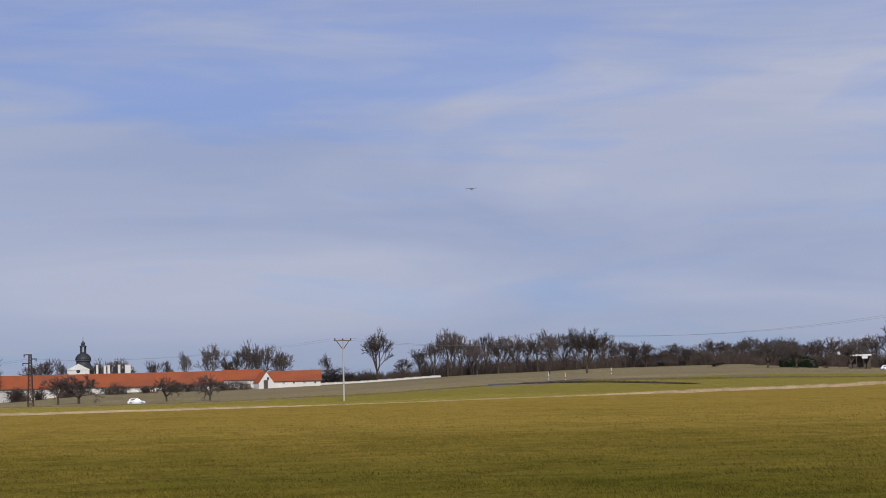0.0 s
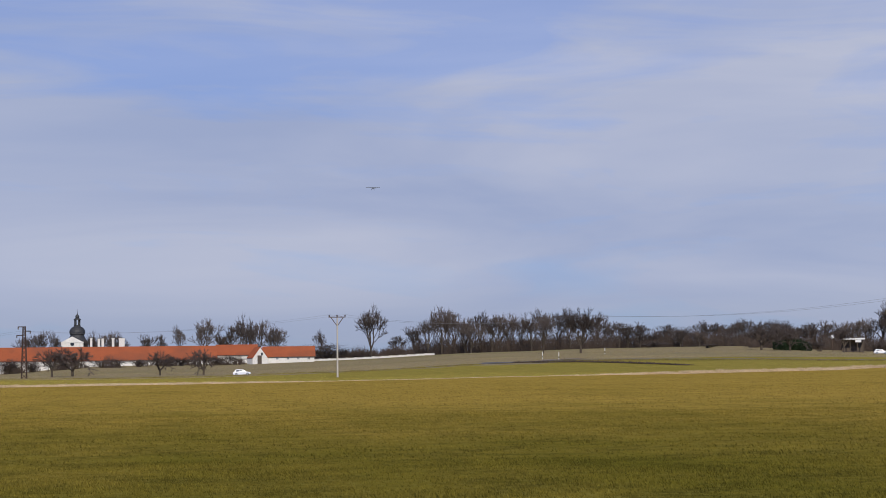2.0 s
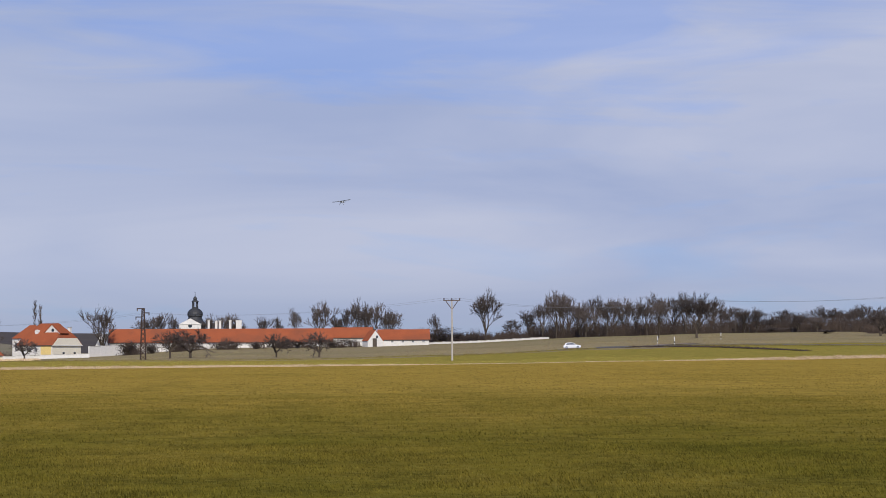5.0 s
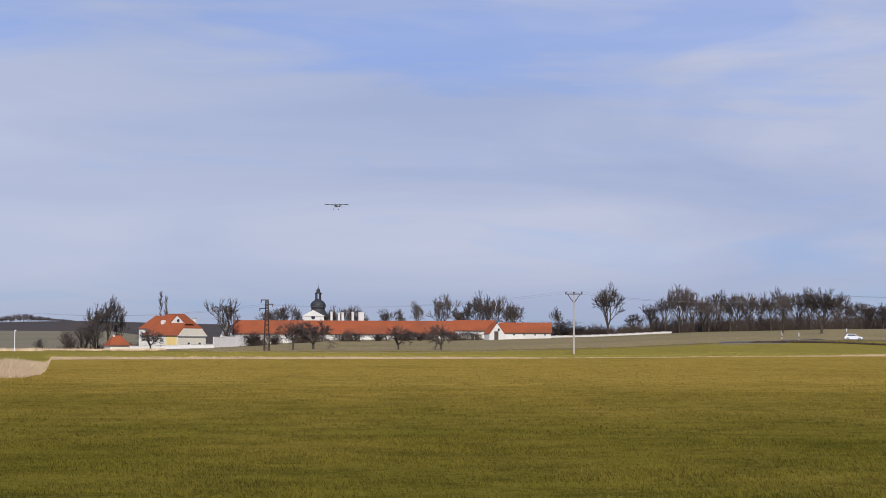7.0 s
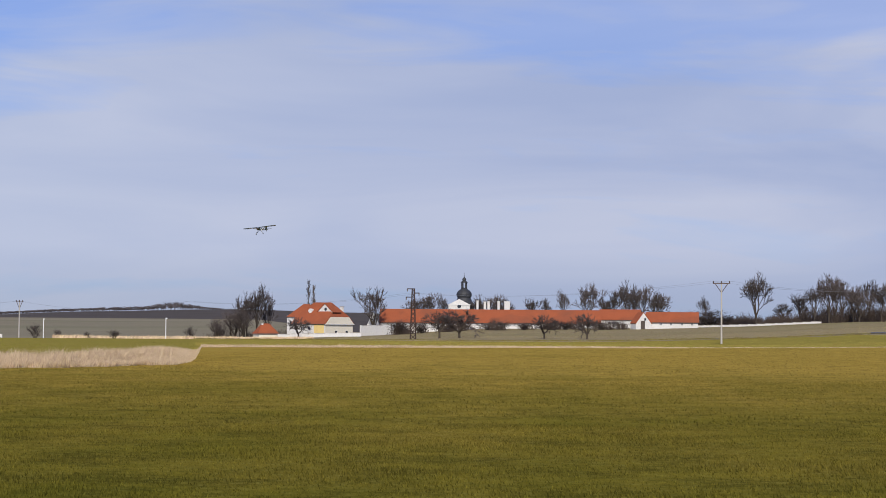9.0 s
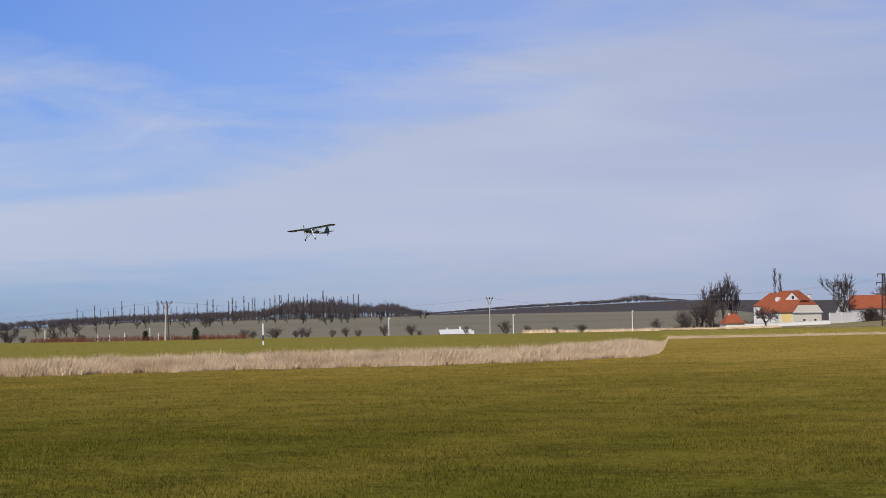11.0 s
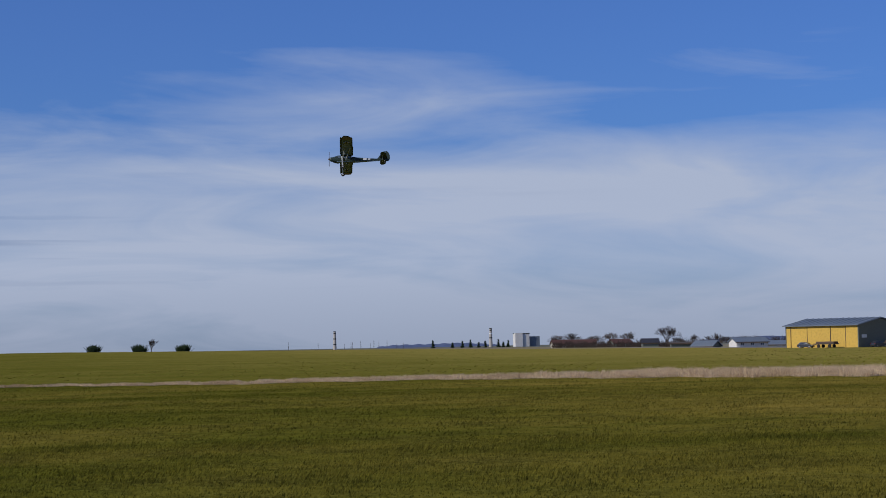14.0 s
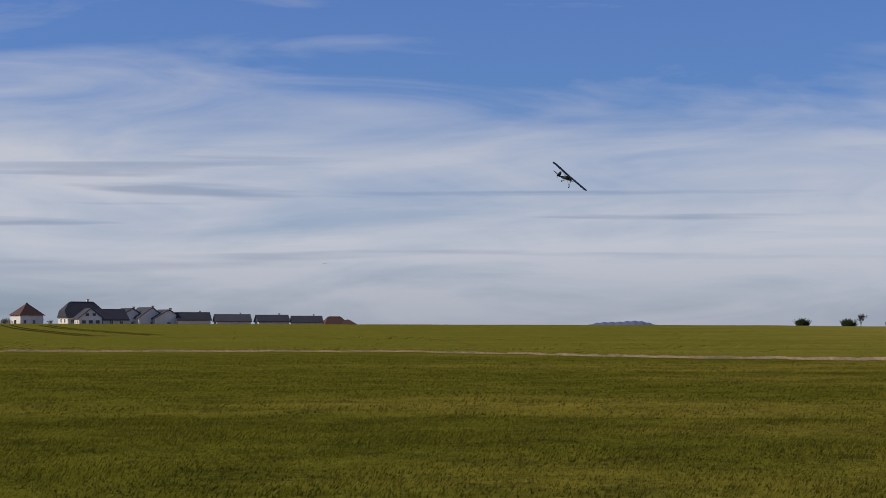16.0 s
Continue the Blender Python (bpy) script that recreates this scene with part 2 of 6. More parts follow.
STUBBLE = material("field_tufts", (0.27, 0.212, 0.11), (0.20, 0.16, 0.075), 0.05, 0.95, island=0.3, spec=0.1)
WHEAT_TUFT = material("young_wheat_tufts", (0.21, 0.188, 0.026), (0.175, 0.16, 0.022), 0.05, 0.95, island=0.25, spec=0.05)
PALE_WHEAT = material("pale_wheat_tufts", (0.32, 0.245, 0.055), (0.26, 0.21, 0.045), 0.03, 0.95, island=0.25, spec=0.05)
ROUGH_GRASS = material("verge_grass", (0.23, 0.175, 0.06), (0.16, 0.135, 0.035), 0.08, 0.95, island=0.3, spec=0.1)
# greyed in the base colour in place of haze over the distance
FAR_FIELD = material("far_field", (0.165, 0.16, 0.11), (0.145, 0.145, 0.10), 0.004, 0.95, 0.0, spec=0.1)
DRY_GRASS = material("dry_grass", (0.56, 0.41, 0.25), (0.68, 0.51, 0.335), 0.9, 0.9, 0.0, fine=6, stain=(0.36, 0.245, 0.13), stain_amount=0.6, island=0.35, spec=0.1)
BARK = material("bark", (0.058, 0.045, 0.034), (0.095, 0.076, 0.058), 2.0, 0.95, 0.4, per_object=0.3, stretch=(1, 1, 0.3), spec=0.1)
FAR_TWIG = material("far_twigs", (0.05, 0.045, 0.045), (0.075, 0.065, 0.062), 0.7, 0.95, per_object=0.3, spec=0.1)
TWIG = material("twigs", (0.078, 0.062, 0.055), (0.112, 0.090, 0.078), 0.7, 0.95, per_object=0.3, spec=0.1)
THICKET = material("thicket_twigs", (0.115, 0.083, 0.064), (0.078, 0.06, 0.048), 0.15, 0.95, spec=0.1)
RED_TWIG = material("red_twigs", (0.27, 0.085, 0.045), (0.20, 0.075, 0.04), 0.3, 0.95, spec=0.1)
NEEDLE = material("needles", (0.018, 0.032, 0.016), (0.03, 0.045, 0.02), 1.5, 0.9, per_object=0.2, spec=0.1)
# paler, greyer twigs: aerial haze mixed into their colour
FAR_WOOD = material("far_wood_twigs", (0.135, 0.112, 0.105), (0.10, 0.086, 0.084), 0.05, 0.95, spec=0.1)
TILE = material("roof_tiles", (0.37, 0.098, 0.036), (0.29, 0.078, 0.030), 0.3, 0.85, 0.5, fine=12, stain=(0.20, 0.07, 0.036), stain_amount=0.6)
DARK_TILE = material("grey_roof_tiles", (0.05, 0.05, 0.058), (0.036, 0.036, 0.043), 0.4, 0.7, 0.4, per_object=0.25)
BROWN_TILE = material("brown_roof_tiles", (0.11, 0.05, 0.036), (0.085, 0.042, 0.032), 0.4, 0.8, 0.4)
PLASTER = material("white_plaster", (0.74, 0.71, 0.65), (0.66, 0.63, 0.57), 0.3, 0.9, 0.2, stain=(0.55, 0.51, 0.44), stain_amount=0.45)
CREAM = material("cream_plaster", (0.84, 0.77, 0.60), (0.79, 0.71, 0.54), 0.3, 0.9, 0.05, stain=(0.70, 0.62, 0.46), stain_amount=0.3)
YELLOW_WALL = material("yellow_plaster", (0.78, 0.58, 0.22), (0.72, 0.53, 0.2), 0.3, 0.9, 0.2)
COPPER = material("dark_sheet_metal", (0.035, 0.035, 0.038), (0.055, 0.055, 0.055), 0.8, 0.55, 0.1)
GLASS_DARK = material("window_glass", (0.025, 0.03, 0.04), (0.035, 0.04, 0.05), 1.0, 0.12, spec=0.6)
TIMBER = material("weathered_timber", (0.11, 0.085, 0.065), (0.07, 0.056, 0.045), 0.8, 0.9, 0.4, stretch=(2, 2, 0.3))
CONCRETE = material("pole_concrete", (0.50, 0.45, 0.38), (0.42, 0.38, 0.33), 0.8, 0.9, 0.2)
WHITE_POST = material("white_post_paint", (0.80, 0.79, 0.76), (0.70, 0.69, 0.66), 1.5, 0.7)
BAND_GREY = material("faded_band_paint", (0.15, 0.14, 0.145), (0.20, 0.185, 0.18), 0.5, 0.8)
BLACK_PAINT = material("black_paint", (0.03, 0.03, 0.03), (0.05, 0.05, 0.05), 1.5, 0.6)
STEEL = material("rusty_steel", (0.09, 0.06, 0.045), (0.13, 0.085, 0.06), 1.5, 0.8)
MAST_STEEL = material("dark_rusty_mast_steel", (0.042, 0.028, 0.022), (0.06, 0.038, 0.028), 1.5, 0.85)
INSULATOR = material("insulator_ceramic", (0.06, 0.035, 0.025), (0.08, 0.05, 0.035), 2.0, 0.3)
WIRE = material("cable", (0.19, 0.19, 0.20), (0.23, 0.23, 0.24), 1.0, 0.6)
YELLOW_SHEET = material("yellow_sheet_cladding", (0.66, 0.42, 0.075), (0.60, 0.38, 0.07), 0.25, 0.6, 0.1, stain=(0.48, 0.31, 0.08), stain_amount=0.4)
GREY_SHEET = material("grey_green_cladding", (0.16, 0.17, 0.13), (0.14, 0.15, 0.115), 0.3, 0.6, 0.1)
ROOF_SHEET = material("roof_sheeting", (0.17, 0.20, 0.23), (0.13, 0.16, 0.19), 0.3, 0.5, 0.1, stain=(0.22, 0.22, 0.22), stain_amount=0.4)
ASPHALT = material("asphalt", (0.055, 0.053, 0.05), (0.075, 0.07, 0.065), 0.3, 0.9, 0.2)
WORN_ASPHALT = material("worn_asphalt", (0.15, 0.14, 0.12), (0.10, 0.095, 0.085), 0.25, 0.9, 0.2, stain=(0.22, 0.18, 0.12), stain_amount=0.5)
TRACK_SOIL = material("track_soil", (0.055, 0.045, 0.018), (0.075, 0.06, 0.022), 0.5, 0.95, spec=0.0)
DIRT = material("bare_earth", (0.30, 0.23, 0.15), (0.22, 0.17, 0.11), 0.3, 0.95, 0.3)
CAR_WHITE = material("white_car_paint", (0.82, 0.82, 0.82), (0.76, 0.76, 0.77), 0.6, 0.25, spec=0.5)
CAR_DARK = material("dark_car_paint", (0.03, 0.035, 0.05), (0.045, 0.05, 0.06), 0.6, 0.3, spec=0.5)
RUBBER = material("rubber", (0.025, 0.025, 0.025), (0.035, 0.035, 0.035), 3.0, 0.9)
RIM = material("wheel_rim", (0.5, 0.5, 0.52), (0.42, 0.42, 0.44), 3.0, 0.35, metal=0.8)
RED_GLASS = material("red_lamp_glass", (0.4, 0.02, 0.02), (0.35, 0.02, 0.02), 3.0, 0.2)
LAMP_GLASS = material("headlamp_glass", (0.75, 0.77, 0.8), (0.7, 0.72, 0.75), 3.0, 0.1)
# blue-grey here is distance haze put into the base colour
HAZED_HILL = material("distant_wooded_hill", (0.13, 0.16, 0.25), (0.11, 0.14, 0.23), 0.01, 1.0, spec=0.0)
GREEN_SKIN = material("dark_green_covering", (0.026, 0.044, 0.036), (0.038, 0.058, 0.046), 2.0, 0.5, 0.05, fine=5, stain=(0.055, 0.06, 0.04), stain_amount=0.4)
UNDER_SKIN = material("pale_blue_grey_covering", (0.13, 0.19, 0.225), (0.165, 0.225, 0.255), 2.0, 0.45, 0.05, fine=5)
ALU = material("bare_aluminium", (0.62, 0.64, 0.65), (0.52, 0.54, 0.55), 4.0, 0.4, metal=0.2)
TIP_YELLOW = material("ochre_wing_tip", (0.20, 0.15, 0.08), (0.17, 0.13, 0.075), 4.0, 0.5)
MARK_WHITE = material("white_marking", (0.75, 0.75, 0.73), (0.68, 0.68, 0.66), 5.0, 0.5)
PLEXI = material("canopy_glazing", (0.10, 0.13, 0.15), (0.14, 0.17, 0.19), 2.0, 0.08, spec=0.8)
PROP_WOOD = material("propeller_wood", (0.09, 0.06, 0.04), (0.12, 0.08, 0.05), 8.0, 0.4)
BIRD = material("dark_feathers", (0.03, 0.03, 0.03), (0.05, 0.045, 0.04), 5.0, 0.8)


# ---- mesh helpers ----
def part(name, bm, mat, parent=None, label=""):
    """One bmesh as one mesh object under a thing or a part."""
    me = bpy.data.meshes.new(name)
    bm.normal_update()
    bm.to_mesh(me)
    bm.free()
    me.materials.append(mat)
    ob = new(name, me)
    ob.parent = parent
    return tagged(ob, label)


def pieces(name, verts, faces, mat, parent=None, label="", smooth=False):
    me = bpy.data.meshes.new(name)
    me.from_pydata(verts, [], faces)
    me.materials.append(mat)
    if smooth:
        me.polygons.foreach_set("use_smooth", [True] * len(me.polygons))
    ob = new(name, me)
    ob.parent = parent
    return tagged(ob, label)


def share(ob, m, parent):
    """Another object on the same mesh."""
    o = new(ob.name.split(".")[0], ob.data)
    o.parent, o.matrix_basis = parent, m
    return o


def thing(name, m, label, category, group="", kind=""):
    e = new(name)
    e.matrix_basis = m
    e.empty_display_size = 0.5
    return tagged(e, label, category, group, kind)


def box(bm, c, s, rz=0.0, bevel=0.0, m=None):
    r = bmesh.ops.create_cube(bm, size=1.0, matrix=(m or Matrix()) @ Matrix.Translation(c) @ Matrix.Rotation(radians(rz), 4, "Z") @ Matrix.Diagonal((*s, 1)))
    if bevel:
        es = list({e for v in r["verts"] for e in v.link_edges})
        bmesh.ops.bevel(bm, geom=es, offset=bevel, segments=2, affect="EDGES", profile=0.6)
    return bm


def rod(bm, a, b, r0, r1=None, n=8):
    a, b = Vector(a), Vector(b)
    q = (b - a).to_track_quat("Z", "Y").to_matrix().to_4x4()
    bmesh.ops.create_cone(bm, cap_ends=True, segments=n, radius1=r0, radius2=r0 if r1 is None else r1, depth=(b - a).length, matrix=Matrix.Translation((a + b) / 2) @ q)
    return bm


def lathe(bm, rows, n=20, c=(0, 0)):
    rings = []
    for r, z in rows:
        rings.append([bm.verts.new((c[0] + r * math.cos(2 * math.pi * k / n), c[1] + r * math.sin(2 * math.pi * k / n), z)) for k in range(n)])
    for p, q in zip(rings, rings[1:]):
        for k in range(n):
            bm.faces.new((p[k], p[(k + 1) % n], q[(k + 1) % n], q[k]))
    bm.faces.new(rings[-1])
    bm.faces.new(rings[0][::-1])
    return bm


def solid(bm, poly, axis, lo, hi):
    """A flat outline (pairs) pushed along an axis (0 x, 1 y, 2 z) from lo to hi."""
    def put(p, h):
        v = list(p)
        v.insert(axis, h)
        return bm.verts.new(v)
    a, b = [put(p, lo) for p in poly], [put(p, hi) for p in poly]
    n = len(poly)
    bm.faces.new(a[::-1])
    bm.faces.new(b)
    for k in range(n):
        bm.faces.new((a[k], a[(k + 1) % n], b[(k + 1) % n], b[k]))
    bmesh.ops.recalc_face_normals(bm, faces=bm.faces[:])
    return bm


def B():
    return bmesh.new()


# ---- terrain ----
HEIGHT_AT = (100.0, 250.0, 350.0, 440.0, 700.0, 1600.0, 3000.0, 4800.0)
EAST = {
    60: (0, 0, 0, 1, 3, 6, 8), 30: (0, 0, 0.3, 2, 4.5, 8, 10), 21: (0, 0, 0.2, 2.2, 5.5, 9, 12), 16: (0, 0, 0.3, 3, 8.2, 10, 12),
    12: (0, 0, 0.4, 3.3, 7.9, 10, 12), 8.8: (0, 0, 0.5, 2.6, 7, 9, 12), 4: (0, 0, 0, 1.0, 5, 8, 14), 0: (0, 0, -0.1, 0.15, 3.9, 8, 20),
    -3: (0, 0, -0.1, 0, 3.6, 8, 25), -7: (0, 0, 0, 0.1, 0.6, 11, 34),
}
WEST = {
    -11: (0, 0, 0, 0, -1, 12.5, 38), -15: (0, 0, 0, 0, -2.5, 12.5, 33), -20: (0, 0, 0.1, 0, -3, 12.5, 22), -28: (0, 0, 0.1, 0, -3.5, 11.5, 12),
    -35: (0, 0, 0.1, 0, -3.5, 3, 3), -45: (0, 0, 0.1, 0, -2, 0.5, 2), -53: (0, 0, -0.1, -0.5, -1, 0, 0), -60: (0, 0.1, 0.2, 0.3, 0.2, 0, 0),
    -68: (0, 0.2, 0.6, 1.2, 1.0, 0, 0), -78: (0, 0.3, 1.0, 1.9, 1.4, 0, 0), -100: (0, 0.4, 1.2, 2.2, 1.6, 0, 0), -125: (0, 0.3, 1, 1, 1, 0, 0),
}
HEIGHTS = {**EAST, **WEST, 180: (0,) * 7, -180: (0,) * 7}
H_AZ = np.array(sorted(HEIGHTS))
H_Z = np.array([(0.0, *HEIGHTS[a], HEIGHTS[a][-1]) for a in sorted(HEIGHTS)])
H_D = np.array((0.0, *HEIGHT_AT))


def smooth_at(x, xs, ys):
    """Cubic through the knots, without overshoot."""
    k = int(min(max(np.searchsorted(xs, x) - 1, 0), len(xs) - 2))
    u = min(max((x - xs[k]) / (xs[k + 1] - xs[k]), 0.0), 1.0)
    u = u * u * (3 - 2 * u) * 0.6 + u * 0.4
    return ys[k] * (1 - u) + ys[k + 1] * u


def ground_polar(az, d):
    az = (az + 180) % 360 - 180
    k = int(min(max(np.searchsorted(H_D, d) - 1, 0), len(H_D) - 2))
    lo, hi = smooth_at(az, H_AZ, H_Z[:, k]), smooth_at(az, H_AZ, H_Z[:, k + 1])
    u = min(max((d - H_D[k]) / (H_D[k + 1] - H_D[k]), 0.0), 1.0)
    return lo * (1 - u) + hi * u


def ground(x, y):
    return ground_polar(math.degrees(math.atan2(x, y)), math.hypot(x, y))


def spot(az, d, z=None):
    x, y = d * math.sin(radians(az)), d * math.cos(radians(az))
    return Vector((x, y, ground_polar(az, d) if z is None else z))


def facing(az, d, turn=0.0, z=None, sink=0.0):
    """A pose at a bearing and distance whose local -y looks back at the camera, then turned."""
    p = spot(az, d, z)
    return pose(p.x, p.y, p.z - sink, 0, 0, -az + turn)


EDGE = {  # far edge of the mown lawn
    -180: 110, -100: 119, -88: 117, -80: 98, -72: 91, -66: 93, -55: 85, -45: 81, -33: 77, -25: 81, -18: 83, -14: 90, -12.5: 95, -12.1: 103, -11.95: 116, -11.85: 150, -11.78: 203,
    -9: 208, -6.6: 212, 1: 228, 9: 271, 14.6: 296, 20.7: 368, 30: 400, 60: 300, 180: 110}
VERGE = {-180: 2, -88: 0.6, -77: 0.8, -60: 6, -40: 9, -16: 11, -14: 20, -13: 40, -12.1: 55, -11.95: 50, -11.85: 35, -11.78: 7, 1: 7, 4: 3, 12: 4, 21: 6, 180: 2}
GREEN = {-180: 460, -60: 470, -20: 470, -10: 470, -6.6: 400, 0: 400, 5.4: 420, 9: 410, 14: 440, 21: 480, 60: 460, 180: 460}
FIELD = {-180: 900, -60: 900, -45: 1300, -35: 1500, -20: 1600, -13: 1600, -10: 1600, -8: 900, -6: 720, 0: 705, 9: 715, 13: 725, 21: 640, 60: 700, 180: 900}


def curve_of(table):
    xs = np.array(sorted(table), float)
    ys = np.array([table[k] for k in sorted(table)], float)
    return lambda az: float(np.interp((az + 180) % 360 - 180, xs, ys))


edge, verge, green, field = (curve_of(t) for t in (EDGE, VERGE, GREEN, FIELD))


def build_ground():
    azs = list(np.arange(-180, -108, 3.0)) + sorted(set(np.round(np.concatenate((np.arange(-108, 30, 0.5), np.arange(-12.3, -11.6, 0.05))), 2).tolist())) + list(np.arange(30, 180, 3.0))
    zones = ((0, 1, 46), (1, 2, 2), (2, 3, 22), (3, 4, 24), (4, 5, 26))
    verts, faces, mats = [], [], []
    cols = []
    for az in azs:
        wig = 2.0 * math.sin(az * 1.7) + 1.3 * math.sin(az * 4.1 + 1) + 0.6 * math.sin(az * 9.3 + 2)
        e = edge(az) + wig * 0.4
        bounds = (0.4, e, e + verge(az), green(az) + 2 * wig, field(az), 4800.0)
        col = []
        for a, b, n in zones:
            for k in range(n):
                col.append(bounds[a] * (bounds[b] / bounds[a]) ** (k / n))
        col.append(4800.0)
        ids = []
        for d in col:
            p = spot(az, d)
            ids.append(len(verts))
            verts.append((p.x, p.y, p.z))
        cols.append(ids)
    zone_of = [i for i, (_, _, n) in enumerate(zones) for _ in range(n)]
    for i in range(len(cols)):
        a, b = cols[i], cols[(i + 1) % len(cols)]
        west, ridge = -60 < azs[i] < -9.2, -20.5 < azs[i] < -5.5
        for k, zn in enumerate(zone_of):
            faces.append((a[k], a[k + 1], b[k + 1], b[k]))
            mats.append(5 if zn == 3 and west else 6 if zn == 4 and ridge else zn)
    faces.append([c[0] for c in cols])
    mats.append(0)
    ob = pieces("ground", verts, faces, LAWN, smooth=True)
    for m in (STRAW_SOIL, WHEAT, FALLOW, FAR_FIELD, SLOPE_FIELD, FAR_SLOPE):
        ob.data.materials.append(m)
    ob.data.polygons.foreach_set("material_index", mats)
    bm = bmesh.new()
    bm.from_mesh(ob.data)
    bmesh.ops.recalc_face_normals(bm, faces=bm.faces[:])
    if sum(f.normal.z for f in bm.faces) < 0:
        bmesh.ops.reverse_faces(bm, faces=bm.faces[:])
    bm.to_mesh(ob.data)
    bm.free()
    tagged(ob, "mown olive-green airfield grass and flat farmland to the horizon", "ground", kind="structure")


build_ground()


# ---- model aircraft: a high-wing scale model of 2.4 m span, nose along +y ----
def wing_solid(bm, half, chord_root, chord_tip, thick, lead, z, side, dihedral=0.02, x0=0.0, n=9):
    """Half a wing with a rounded nose, a thin trailing edge and a rounded tip."""
    prof = [(0.0, 0.0), (0.06, 0.6), (0.2, 1.0), (0.4, 0.95), (0.7, 0.5), (1.0, 0.04), (0.7, -0.12), (0.4, -0.3), (0.15, -0.42), (0.04, -0.3)]
    rings = []
    for k in range(n + 1):
        u = k / n
        shrink = 1.0 if u < 0.93 else (1 - ((u - 0.93) / 0.07) ** 2 * 0.55)
        c = (chord_root + (chord_tip - chord_root) * u) * shrink
        yl = lead - (chord_root + (chord_tip - chord_root) * u) * (1 - shrink) * 0.4
        x = side * (x0 + (half - x0) * u)
        rings.append([bm.verts.new((x, yl - c * a, z + dihedral * u + thick * shrink * b)) for a, b in prof])
    for p, q in zip(rings, rings[1:]):
        for k in range(len(prof)):
            bm.faces.new((p[k], p[(k + 1) % len(prof)], q[(k + 1) % len(prof)], q[k]))
    bm.faces.new(rings[0])
    bm.faces.new(rings[-1][::-1])
    bmesh.ops.recalc_face_normals(bm, faces=bm.faces[:])
    return bm


def loft(bm, rows, n=12, power=0.75):
    """A body of rounded-box sections: rows of y, half width, z low, z high."""
    rings = []
    for y, w, lo, hi in rows:
        ring = []
        for k in range(n):
            a = 2 * math.pi * (k + 0.5) / n
            cx, cz = math.cos(a), math.sin(a)
            ring.append(bm.verts.new((math.copysign(abs(cx) ** power, cx) * w, y, (lo + hi) / 2 + math.copysign(abs(cz) ** power, cz) * (hi - lo) / 2)))
        rings.append(ring)
    for p, q in zip(rings, rings[1:]):
        for k in range(n):
            bm.faces.new((p[k], p[(k + 1) % n], q[(k + 1) % n], q[k]))
    bm.faces.new(rings[0][::-1])
    bm.faces.new(rings[-1])
    bmesh.ops.recalc_face_normals(bm, faces=bm.faces[:])
    return bm


